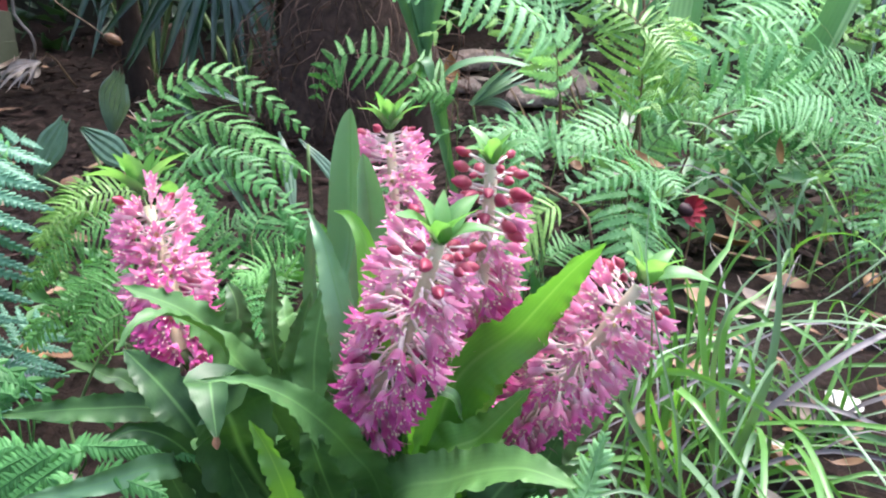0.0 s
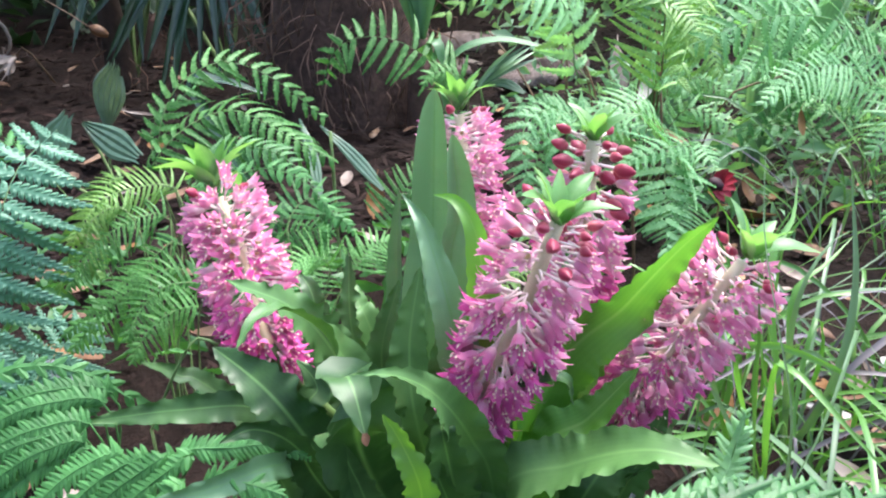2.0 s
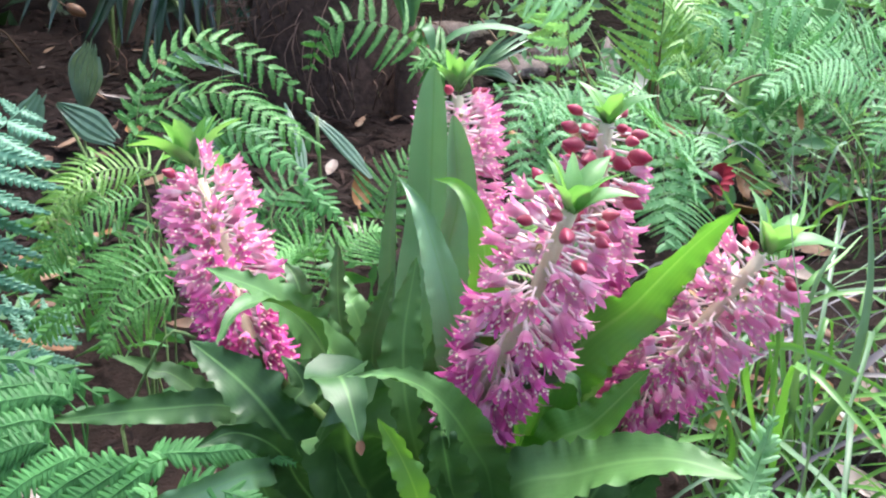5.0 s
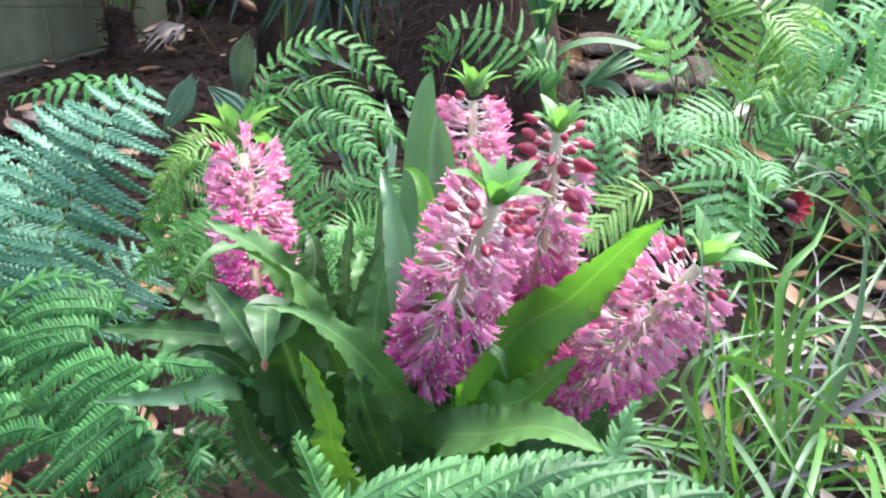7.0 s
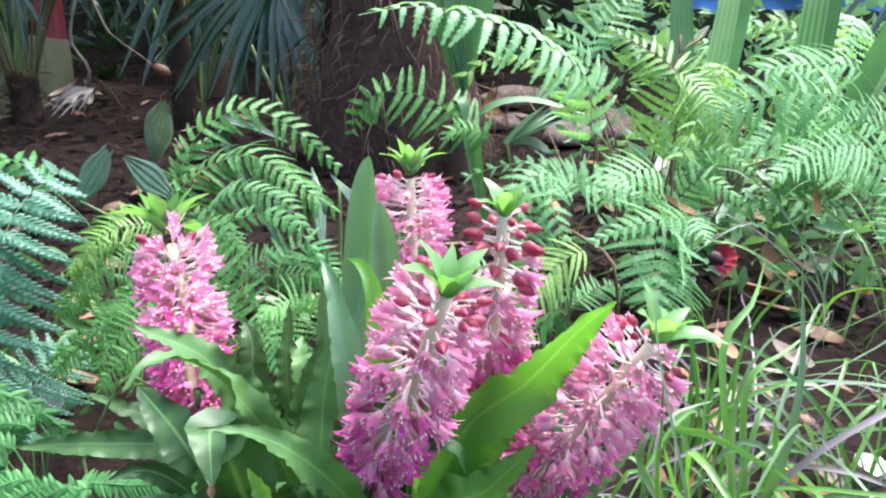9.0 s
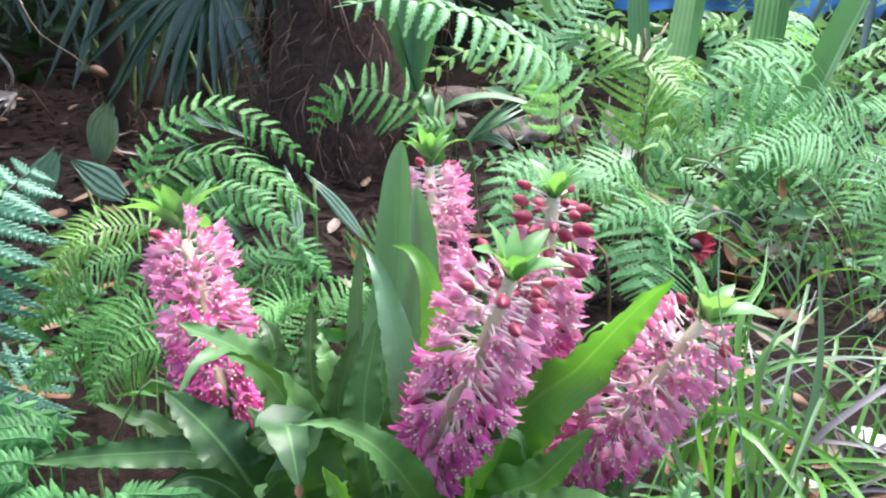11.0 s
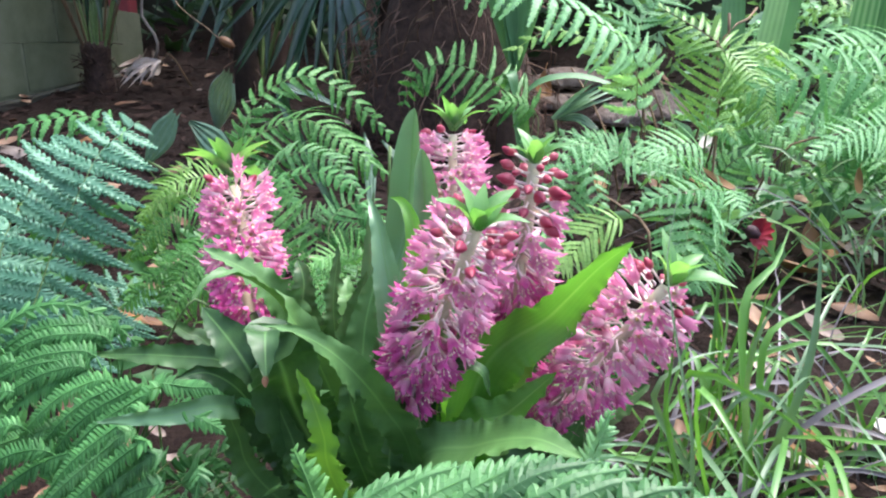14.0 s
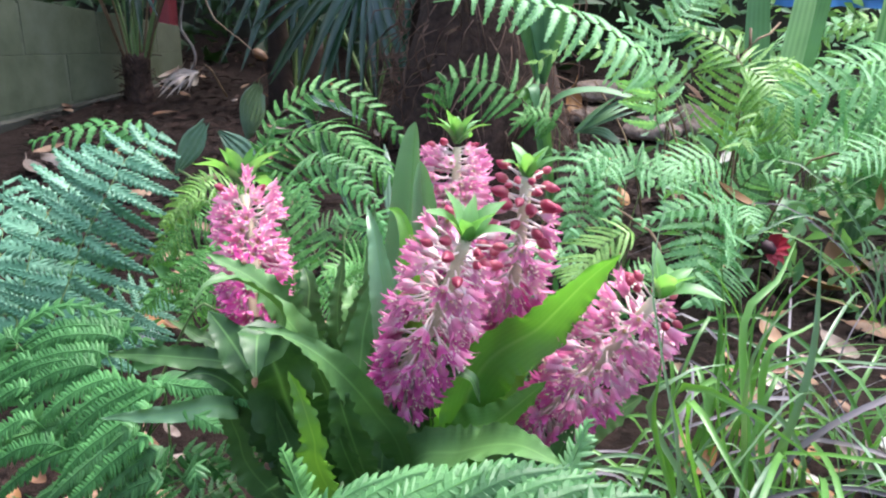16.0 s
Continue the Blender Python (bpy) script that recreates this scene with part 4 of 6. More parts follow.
frond(green, [(-0.362, 0.385, 0.334), (-0.386, 0.375, 0.330), (-0.421, 0.365, 0.296)], 0.0100, 24, M_FERN_GREEN, "pin", face=(0, -0.8, 0.75), shape="lance", droop=0.35, breadth=1.05, jitter=1.1, sweep=24, stem=M_FERN_GREEN)
frond(green, [(-0.325, 0.370, 0.323), (-0.357, 0.360, 0.326), (-0.394, 0.350, 0.301)], 0.0100, 24, M_FERN_GREEN, "pin", face=(0, -0.8, 0.75), shape="lance", droop=0.35, breadth=1.05, jitter=1.1, sweep=24, stem=M_FERN_GREEN)
frond(green, [(-0.418, 0.440, 0.376), (-0.437, 0.430, 0.377), (-0.473, 0.420, 0.354)], 0.0100, 24, M_FERN_GREEN, "pin", face=(0, -0.8, 0.75), shape="lance", droop=0.35, breadth=1.05, jitter=1.1, sweep=24, stem=M_FERN_GREEN)
lime = fern("fern", (-0.40, 0.84), "yellow-green fern with fine comb-like fronds")
frond(lime, [(-0.457, 0.920, 0.411), (-0.488, 0.900, 0.397), (-0.517, 0.870, 0.343), (-0.536, 0.840, 0.282)], 0.031, 21, M_FERN_YELLOW, "pin", face=(0, -0.8, 0.7), shape="lance", droop=0.5, breadth=0.12, jitter=1.3)
frond(lime, [(-0.445, 0.880, 0.380), (-0.483, 0.870, 0.380), (-0.493, 0.850, 0.343), (-0.473, 0.830, 0.310)], 0.027, 16, M_FERN_YELLOW, "pin", face=(0, -0.8, 0.7), shape="lance", droop=0.5, breadth=0.12, jitter=1.3)
frond(lime, [(-0.352, 0.760, 0.356), (-0.389, 0.740, 0.348), (-0.437, 0.730, 0.312), (-0.476, 0.720, 0.274)], 0.030, 21, M_FERN_LIME, "pin", face=(0, -0.9, 0.6), shape="lance", sweep=30, droop=0.5, breadth=0.12, jitter=1.3)
frond(lime, [(-0.320, 0.700, 0.337), (-0.351, 0.690, 0.334), (-0.377, 0.680, 0.310), (-0.389, 0.670, 0.287)], 0.031, 16, M_FERN_LIME, "pin", face=(0, -0.9, 0.6), shape="lance", droop=0.5, breadth=0.12, jitter=1.3)
frond(lime, [(-0.366, 0.820, 0.367), (-0.416, 0.800, 0.335), (-0.465, 0.780, 0.297), (-0.511, 0.770, 0.261)], 0.031, 26, M_FERN_LIME, "pin", face=(0, -0.9, 0.7), shape="lance", sweep=30, droop=0.5, breadth=0.12, jitter=1.3)
frond(lime, [(-0.321, 0.740, 0.340), (-0.352, 0.720, 0.355), (-0.379, 0.700, 0.338), (-0.394, 0.680, 0.309)], 0.039, 18, M_FERN_LIME, "pin", face=(0, -0.9, 0.6), shape="lance", droop=0.5, breadth=0.12, jitter=1.3)
frond(lime, [(-0.396, 0.930, 0.388), (-0.449, 0.910, 0.402), (-0.486, 0.880, 0.389), (-0.513, 0.850, 0.350)], 0.039, 24, M_FERN_YELLOW, "pin", face=(0, -0.8, 0.7), shape="lance", droop=0.5, breadth=0.12, jitter=1.3)
frond(lime, [(-0.404, 0.900, 0.365), (-0.452, 0.870, 0.368), (-0.492, 0.840, 0.338), (-0.512, 0.820, 0.302)], 0.039, 24, M_FERN_LIME, "pin", face=(0, -0.8, 0.7), shape="lance", droop=0.5, breadth=0.12, jitter=1.3)
upper = fern("fern", (-0.62, 1.18), "green fern with a low spreading frond")
frond(upper, [(-0.680, 1.120, 0.381), (-0.743, 1.120, 0.431), (-0.801, 1.080, 0.430), (-0.875, 1.040, 0.408)], 0.042, 12, M_FERN_GREEN, "pin", face=(0, -0.55, 0.9), shape="lance", breadth=0.8, jitter=1.8, droop=0.6)
mid = fern("fern", (-0.50, 1.24), "mid-green fern with long arching fronds")
frond(mid, [(-0.513, 1.220, 0.367), (-0.487, 1.250, 0.453), (-0.411, 1.270, 0.501), (-0.328, 1.280, 0.474), (-0.239, 1.280, 0.398)], 0.048, 20, M_FERN_LIME, "pin", face=(0, -0.7, 0.8), shape="lance", fine=0.8, breadth=0.45, jitter=1.6, droop=0.35)
frond(mid, [(-0.520, 1.180, 0.338), (-0.465, 1.200, 0.403), (-0.379, 1.200, 0.436), (-0.293, 1.150, 0.409), (-0.210, 1.100, 0.378)], 0.066, 23, M_FERN_LIME, "pin", face=(0, -0.6, 0.9), droop=0.9, jitter=1.6, shape="lance", fine=0.8, breadth=0.55)
frond(mid, [(-0.443, 1.120, 0.334), (-0.368, 1.100, 0.398), (-0.288, 1.060, 0.402), (-0.231, 1.020, 0.361)], 0.034, 17, M_FERN_DARK, "pin", face=(0, -0.75, 0.8), shape="lance", droop=0.6, breadth=0.55, jitter=1.6)
frond(mid, [(-0.431, 1.050, 0.336), (-0.379, 1.020, 0.363), (-0.320, 0.980, 0.342)], 0.032, 13, M_FERN_GREEN, "bip", face=(0, -0.75, 0.8), shape="lance", droop=0.5, fine=0.8, breadth=0.7)
frond(mid, [(-0.379, 1.020, 0.363), (-0.297, 1.000, 0.398), (-0.236, 0.970, 0.384), (-0.191, 0.930, 0.343)], 0.030, 15, M_FERN_GREEN, "bip", face=(0, -0.75, 0.8), droop=0.4, fine=0.62, breadth=0.62, jitter=1.8)
frond(mid, [(-0.552, 1.300, 0.362), (-0.526, 1.300, 0.409), (-0.463, 1.320, 0.453)], 0.024, 9, M_FERN_GREEN, "pin", face=(0, -0.75, 0.8), droop=0.4, fine=0.62, breadth=0.5, jitter=1.8)
pale = fern("fern", (-0.24, 0.92), "pale green fern behind the lily")
frond(pale, [(-0.282, 0.800, 0.273), (-0.297, 0.820, 0.347), (-0.319, 0.840, 0.403), (-0.341, 0.860, 0.443)], 0.055, 16, M_FERN_LIME, "pin", face=(0, -1, 0.5), shape="lance", droop=0.2)
frond(pale, [(-0.258, 0.860, 0.240), (-0.238, 0.880, 0.269), (-0.197, 0.920, 0.311)], 0.06, 13, M_FERN_LIME, "bip", face=(0, -0.9, 0.7), fine=0.62, breadth=0.68, jitter=0.9)
frond(pale, [(-0.289, 0.920, 0.274), (-0.263, 0.880, 0.266), (-0.215, 0.800, 0.246)], 0.05, 12, M_FERN_GREEN, "bip", face=(0, -0.9, 0.7), fine=0.62, breadth=0.68, jitter=0.9)
frond(pale, [(-0.300, 1.000, 0.281), (-0.262, 1.000, 0.303), (-0.203, 0.980, 0.306)], 0.05, 12, M_FERN_GREEN, "bip", face=(0, -0.9, 0.7), fine=0.62, breadth=0.68)
frond(pale, [(-0.330, 0.980, 0.295), (-0.313, 1.000, 0.318), (-0.268, 1.020, 0.334)], 0.05, 12, M_FERN_DARK, "bip", face=(0, -0.9, 0.7), fine=0.62, breadth=0.68)
frond(pale, [(-0.201, 0.880, 0.297), (-0.223, 0.860, 0.324), (-0.253, 0.820, 0.318)], 0.05, 12, M_FERN_LIME, "bip", face=(0, -0.9, 0.7), fine=0.62, breadth=0.68, jitter=0.9)
frond(pale, [(-0.175, 0.900, 0.285), (-0.144, 0.920, 0.311), (-0.114, 0.940, 0.307)], 0.05, 12, M_FERN_LIME, "bip", face=(0, -0.9, 0.7), fine=0.62, breadth=0.68, jitter=0.9)
frond(pale, [(-0.128, 1.000, 0.301), (-0.106, 1.020, 0.349), (-0.061, 1.050, 0.393)], 0.07, 13, M_FERN_LIME, "bip", face=(0, -0.9, 0.7), fine=0.62, breadth=0.68, jitter=0.9)
frond(pale, [(-0.262, 0.950, 0.336), (-0.225, 0.980, 0.360), (-0.172, 0.950, 0.318)], 0.05, 14, M_FERN_GREEN, "pin", face=(0, -0.9, 0.7))
lone = fern("fern", (0.02, 1.62), "fern with one feathery frond against dark soil")
frond(lone, [(0.025, 1.560, 0.409), (-0.038, 1.550, 0.449), (-0.114, 1.550, 0.493), (-0.190, 1.560, 0.501), (-0.247, 1.570, 0.470), (-0.275, 1.570, 0.400)], 0.080, 17, M_FERN_LIME, "pin", face=(0, -0.8, 0.75), shape="lance", sweep=4, breadth=0.62, droop=0.22, jitter=1.3)
frond(lone, [(0.020, 1.540, 0.412), (-0.006, 1.530, 0.430), (-0.047, 1.520, 0.435), (-0.066, 1.500, 0.414)], 0.03, 8, M_FERN_LIME, "pin", face=(0, -0.9, 0.7), shape="lance")
right = fern("fern", (0.36, 1.36), "light green fern with tall divided fronds")
frond(right, [(0.225, 1.420, 0.442), (0.204, 1.400, 0.552), (0.122, 1.340, 0.622), (0.010, 1.280, 0.665), (-0.095, 1.240, 0.683), (-0.192, 1.200, 0.668)], 0.080, 20, M_FERN_LIGHT, "pin", face=(0, -0.6, 0.9), shape="lance", droop=0.6, sweep=10, breadth=0.7)
frond(right, [(0.231, 1.500, 0.457), (0.171, 1.500, 0.533), (0.104, 1.500, 0.579), (0.035, 1.480, 0.588), (-0.033, 1.450, 0.547)], 0.055, 10, M_FERN_YELLOW, "bip", face=(0, -0.8, 0.8), shape="tri", fine=0.72, breadth=0.68, jitter=0.9)
frond(right, [(0.348, 1.300, 0.427), (0.349, 1.310, 0.536), (0.339, 1.330, 0.591), (0.232, 1.400, 0.649)], 0.12, 18, M_FERN_YELLOW, "pin", face=(-0.2, -0.7, 0.8), fine=0.72, stem=M_STEM_BROWN, r0=0.003, breadth=0.6, droop=0.45, jitter=0.9)
frond(right, [(0.336, 1.330, 0.572), (0.371, 1.300, 0.568), (0.399, 1.250, 0.529), (0.415, 1.200, 0.473)], 0.09, 18, M_FERN_YELLOW, "pin", face=(0, -0.7, 0.8), fine=0.72, breadth=0.6, droop=0.45, jitter=0.9)
frond(right, [(0.279, 1.270, 0.382), (0.189, 1.300, 0.403), (0.085, 1.330, 0.412), (-0.020, 1.350, 0.376)], 0.05, 13, M_FERN_LIGHT, "bip", face=(0, -0.7, 0.9), fine=0.72, breadth=0.68, jitter=0.9)
frond(right, [(0.219, 1.550, 0.586), (0.271, 1.600, 0.664), (0.328, 1.650, 0.709)], 0.10, 10, M_FERN_LIGHT, "bip", face=(0, -0.7, 0.9), fine=0.72, breadth=0.68, jitter=0.9)
frond(right, [(0.244, 1.500, 0.526), (0.178, 1.500, 0.610), (0.129, 1.500, 0.650)], 0.06, 8, M_FERN_LIGHT, "bip", face=(0, -0.7, 0.9), fine=0.72, breadth=0.68, jitter=0.9)
frond(right, [(0.318, 1.250, 0.426), (0.253, 1.200, 0.432), (0.196, 1.150, 0.402)], 0.07, 10, M_FERN_LIGHT, "bip", face=(0, -0.7, 0.9), fine=0.72, breadth=0.68, jitter=0.9)
for a, b, c, w in (((0.376, 1.350, 0.407), (0.420, 1.330, 0.452), (0.500, 1.300, 0.415), 0.058), ((0.355, 1.300, 0.335), (0.402, 1.290, 0.405), (0.480, 1.260, 0.372), 0.062), ((0.330, 1.280, 0.440), (0.345, 1.250, 0.470), (0.372, 1.200, 0.445), 0.050), ((0.420, 1.400, 0.470), (0.455, 1.380, 0.520), (0.520, 1.350, 0.490), 0.060)):
    frond(right, [a, b, c], w, 13, M_FERN_LIGHT, "bip", face=(0, -0.75, 0.8), fine=0.7, breadth=0.66, jitter=1.6, droop=0.4, stem=M_STEM_BROWN)
low = fern("fern", (0.16, 1.14), "light green fern with drooping feathery fronds")
frond(low, [(0.145, 1.120, 0.438), (0.089, 1.070, 0.450), (0.066, 1.030, 0.414), (0.081, 0.990, 0.347)], 0.055, 10, M_FERN_LIGHT, "bip", face=(0, -0.65, 0.85), fine=0.72, droop=0.3, breadth=0.68, jitter=0.9)
frond(low, [(0.150, 1.120, 0.434), (0.125, 1.080, 0.437), (0.127, 1.040, 0.407), (0.152, 1.000, 0.359)], 0.05, 10, M_FERN_LIGHT, "bip", face=(0, -0.65, 0.85), fine=0.72, droop=0.3, breadth=0.68, jitter=0.9)
frond(low, [(0.167, 1.150, 0.419), (0.217, 1.120, 0.425), (0.278, 1.100, 0.412)], 0.055, 10, M_FERN_LIGHT, "bip", face=(0, -0.8, 0.8), fine=0.72, breadth=0.68, jitter=0.9)
frond(low, [(0.171, 1.000, 0.363), (0.131, 0.980, 0.347), (0.081, 0.940, 0.292)], 0.055, 15, M_FERN_YELLOW, "pin", face=(0, -0.65, 0.85), shape="lance", sweep=30)
frond(low, [(0.128, 1.100, 0.404), (0.098, 1.080, 0.378), (0.079, 1.000, 0.312)], 0.07, 10, M_FERN_LIGHT, "bip", face=(0, -0.65, 0.85), fine=0.72, breadth=0.68, jitter=0.9)
frond(low, [(0.185, 1.150, 0.413), (0.132, 1.150, 0.435), (0.079, 1.150, 0.431)], 0.06, 10, M_FERN_LIGHT, "bip", face=(0, -0.8, 0.8), fine=0.72, breadth=0.68, jitter=0.9)
wide = fern("fern", (0.36, 1.12), "broad light green fern frond facing forward")
frond(wide, [(0.284, 1.030, 0.409), (0.272, 1.010, 0.388), (0.264, 0.970, 0.344), (0.258, 0.920, 0.285)], 0.135, 15, M_FERN_LIGHT, "pin", face=(0, -0.55, 1), fine=0.8, sweep=10, bare=0.3, breadth=0.8, droop=0.12, jitter=0.9)
frond(wide, [(0.331, 1.050, 0.394), (0.290, 1.020, 0.413), (0.230, 0.990, 0.408), (0.173, 0.960, 0.391)], 0.045, 12, M_FERN_LIGHT, "bip", face=(0, -0.65, 0.85), fine=0.8, breadth=0.68, jitter=1.3)
frond(wide, [(0.332, 1.060, 0.400), (0.334, 1.030, 0.400), (0.343, 1.000, 0.384)], 0.04, 7, M_FERN_LIGHT, "bip", face=(0, -0.65, 0.85), fine=0.72, breadth=0.68, jitter=0.9)
frond(wide, [(0.304, 1.050, 0.340), (0.294, 1.000, 0.314), (0.284, 0.950, 0.274)], 0.09, 15, M_FERN_LIGHT, "pin", face=(0, -0.65, 0.85), fine=0.72, breadth=0.72, jitter=0.7)
far = fern("fern", (0.86, 1.42), "light green fern spreading over the grass")
frond(far, [(0.641, 1.250, 0.544), (0.539, 1.250, 0.567), (0.451, 1.240, 0.552), (0.361, 1.220, 0.523)], 0.075, 12, M_FERN_LIGHT, "pin", face=(0, -0.8, 0.7), shape="lance", droop=0.5, sweep=10, breadth=0.42, jitter=2.5)
frond(far, [(0.692, 1.400, 0.584), (0.593, 1.400, 0.598), (0.492, 1.380, 0.585)], 0.09, 13, M_FERN_LIGHT, "pin", face=(0, -0.7, 0.8), shape="lance", droop=0.5, breadth=0.42, jitter=2.5)
frond(far, [(0.645, 1.300, 0.498), (0.525, 1.250, 0.508), (0.428, 1.200, 0.474)], 0.08, 16, M_FERN_LIGHT, "pin", face=(0, -0.8, 0.7), fine=0.62, breadth=0.5, jitter=1.8)
frond(far, [(0.657, 1.250, 0.479), (0.550, 1.200, 0.482), (0.465, 1.150, 0.441)], 0.08, 16, M_FERN_LIGHT, "pin", face=(0, -0.8, 0.7), fine=0.62, breadth=0.5, jitter=1.8)
frond(far, [(0.796, 1.300, 0.410), (0.700, 1.280, 0.450), (0.578, 1.250, 0.454)], 0.10, 16, M_FERN_LIGHT, "pin", face=(0, -0.8, 0.7), fine=0.62, breadth=0.5, jitter=1.8)
frond(far, [(0.783, 1.200, 0.446), (0.701, 1.150, 0.424), (0.628, 1.100, 0.368)], 0.09, 16, M_FERN_LIGHT, "pin", face=(0, -0.8, 0.7), fine=0.62, breadth=0.5, jitter=1.8)
frond(far, [(0.789, 1.150, 0.380), (0.716, 1.100, 0.360), (0.648, 1.050, 0.279)], 0.09, 16, M_FERN_LIGHT, "pin", face=(0, -0.8, 0.7), fine=0.62, breadth=0.5, jitter=1.8)
frond(far, [(0.809, 1.400, 0.456), (0.735, 1.400, 0.493), (0.620, 1.400, 0.511)], 0.10, 16, M_FERN_LIGHT, "pin", face=(0, -0.8, 0.7), fine=0.62, breadth=0.5, jitter=1.8)
frond(far, [(0.972, 1.400, 0.466), (0.896, 1.400, 0.492), (0.789, 1.400, 0.509)], 0.10, 16, M_FERN_LIGHT, "pin", face=(0, -0.8, 0.7), fine=0.62, breadth=0.5, jitter=1.8)
front = fern("fern", (0.06, 0.24), "bright green fern close in front of the lily")
for foot, bend, tip, n in (
        ((-0.050, 0.248, 0.398), (-0.036, 0.262, 0.420), (-0.010, 0.274, 0.431), 18), ((-0.030, 0.252, 0.402), (-0.012, 0.268, 0.428), (0.020, 0.280, 0.438), 20),
        ((-0.008, 0.250, 0.410), (0.014, 0.266, 0.434), (0.054, 0.280, 0.443), 24), ((0.012, 0.252, 0.412), (0.036, 0.268, 0.440), (0.076, 0.282, 0.450), 24),
        ((0.032, 0.250, 0.418), (0.058, 0.264, 0.446), (0.098, 0.278, 0.453), 24), ((0.052, 0.248, 0.422), (0.078, 0.262, 0.447), (0.114, 0.276, 0.452), 22),
        ((0.072, 0.246, 0.427), (0.098, 0.260, 0.448), (0.130, 0.272, 0.450), 20), ((0.100, 0.242, 0.434), (0.122, 0.254, 0.452), (0.150, 0.264, 0.453), 18),
        ((0.130, 0.235, 0.442), (0.147, 0.246, 0.456), (0.169, 0.256, 0.456), 15)):
    drop = V((0, 0.004, -0.010))
    frond(front, [V(foot) + drop, V(bend) + drop, V(tip) + drop], 0.0110, round(n * 0.62), M_FERN_DARK, "pin", face=(-0.1, -0.6, 0.8), shape="lance", breadth=1.05, jitter=1.3, droop=0.5, sweep=26, stem=M_FERN_LIME)
frond(front, [(0.091, 0.330, 0.378), (0.101, 0.345, 0.403), (0.109, 0.353, 0.434)], 0.012, 17, M_FERN_LIGHT, "pin", face=(-0.3, -0.9, 0.4), shape="lance", jitter=1.5, droop=0.5, stem=M_FERN_LIME)
frond(front, [(-0.078, 0.300, 0.361), (-0.089, 0.305, 0.384), (-0.100, 0.310, 0.404)], 0.012, 14, M_FERN_LIME, "pin", face=(0, -1, 0.3), shape="lance", jitter=1.5, droop=0.5, stem=M_FERN_LIME)

# scattered fronds that fill the fern bank
def wild(plant, n, span, spread, mats, hw=(0.04, 0.08), style="bip"):
    for i in range(n):
        a = rng.uniform(0, math.tau)
        b = plant.location
        d = V((math.cos(a), math.sin(a) - 0.25, 0))
        L = rng.uniform(*span)
        h = rng.uniform(*spread)
        p1 = b + d * L * 0.25 + V((0, 0, h * 0.75))
        p2 = b + d * L * 0.65 + V((0, 0, h))
        p3 = b + d * L * 1.05 + V((0, 0, h * rng.uniform(0.55, 0.9)))
        frond(plant, [p1, p2, p3], rng.uniform(*hw), rng.randint(11, 16), rng.choice(mats), style if style == "pin" else rng.choice(("bip", "pin")), face=(0, -0.6, 0.9), fine=0.62, breadth=0.66, jitter=2.0, droop=0.3)


wild(far, 7, (0.25, 0.5), (0.12, 0.34), (M_FERN_LIGHT, M_FERN_LIGHT, M_FERN_GREEN))
wild(right, 4, (0.2, 0.40), (0.06, 0.18), (M_FERN_LIGHT, M_FERN_LIGHT, M_FERN_GREEN))
wild(low, 4, (0.12, 0.26), (0.06, 0.15), (M_FERN_LIGHT, M_FERN_LIGHT, M_FERN_YELLOW), (0.03, 0.05))
bank = fern("fern", (0.62, 1.75), "light green fern at the back of the bed")
wild(bank, 10, (0.25, 0.55), (0.15, 0.42), (M_FERN_LIGHT, M_FERN_LIGHT, M_FERN_YELLOW))
edge = fern("fern", (1.15, 1.3), "light green fern at the edge of the grass")
wild(edge, 10, (0.25, 0.55), (0.15, 0.36), (M_FERN_LIGHT, M_FERN_GREEN))
rear = fern("fern", (1.0, 2.1), "pale green fern in front of the shrubs")
wild(rear, 9, (0.3, 0.6), (0.2, 0.5), (M_FERN_LIGHT, M_FERN_YELLOW), (0.06, 0.10))
wild(green, 18, (0.12, 0.30), (0.05, 0.18), (M_FERN_GREEN, M_FERN_DARK), (0.02, 0.03), "pin")

# ---- grass clump ----
def blade(plant, pts, w, mat):
    return strap(plant, pts, w, mat, face=(rng.uniform(-0.3, 0.3), -0.4, 1), fold=0.5, wave=0.02, waves=2, profile="blade", name="blade", nl=16, nw=2, twist=rng.uniform(-1.6, 1.6))


def grass_clump(at, count, reach, tall, label, bias, wide=(0.0026, 0.0066)):
    x, y = at
    c = thing("grass_clump", (x, y, ground_z(x, y)), label, "grass", "strappy grass clumps")
    for i in range(count):
        a = rng.uniform(0, math.tau)
        d = V((math.cos(a), math.sin(a), 0)) + V(bias)
        L = reach * rng.uniform(0.35, 1.15)
        h = tall * rng.uniform(0.35, 1.08)
        r, e = 0.22 * reach * rng.random() ** 0.5 + 0.02, rng.uniform(0, math.tau)
        b = V((x + math.cos(e) * r * 1.3, y + math.sin(e) * r, ground_z(x, y) - 0.01))
        k = rng.uniform(0.4, 1.75)
        sway = V((rng.uniform(-0.13, 0.13), rng.uniform(-0.08, 0.08), 0))
        p1 = b + d * L * 0.14 + V((0, 0, h * 0.6)) + sway * 0.3
        p2 = b + d * L * 0.48 + V((0, 0, h * 0.98)) + sway * 0.6
        p3 = b + d * L * 0.8 + V((0, 0, h * (0.97 - 0.3 * k))) + sway
        p4 = b + d * L * 1.05 + V((0, 0, max(0.0, h * (0.85 - 0.62 * k)))) + sway * 1.6
        q = rng.random()
        blade(c, [b, p1, p2, p3, p4], rng.uniform(*wide), M_GRASS if q < 0.52 else (M_GRASS_PALE if q < 0.84 else M_GRASS_DRY))
    return c


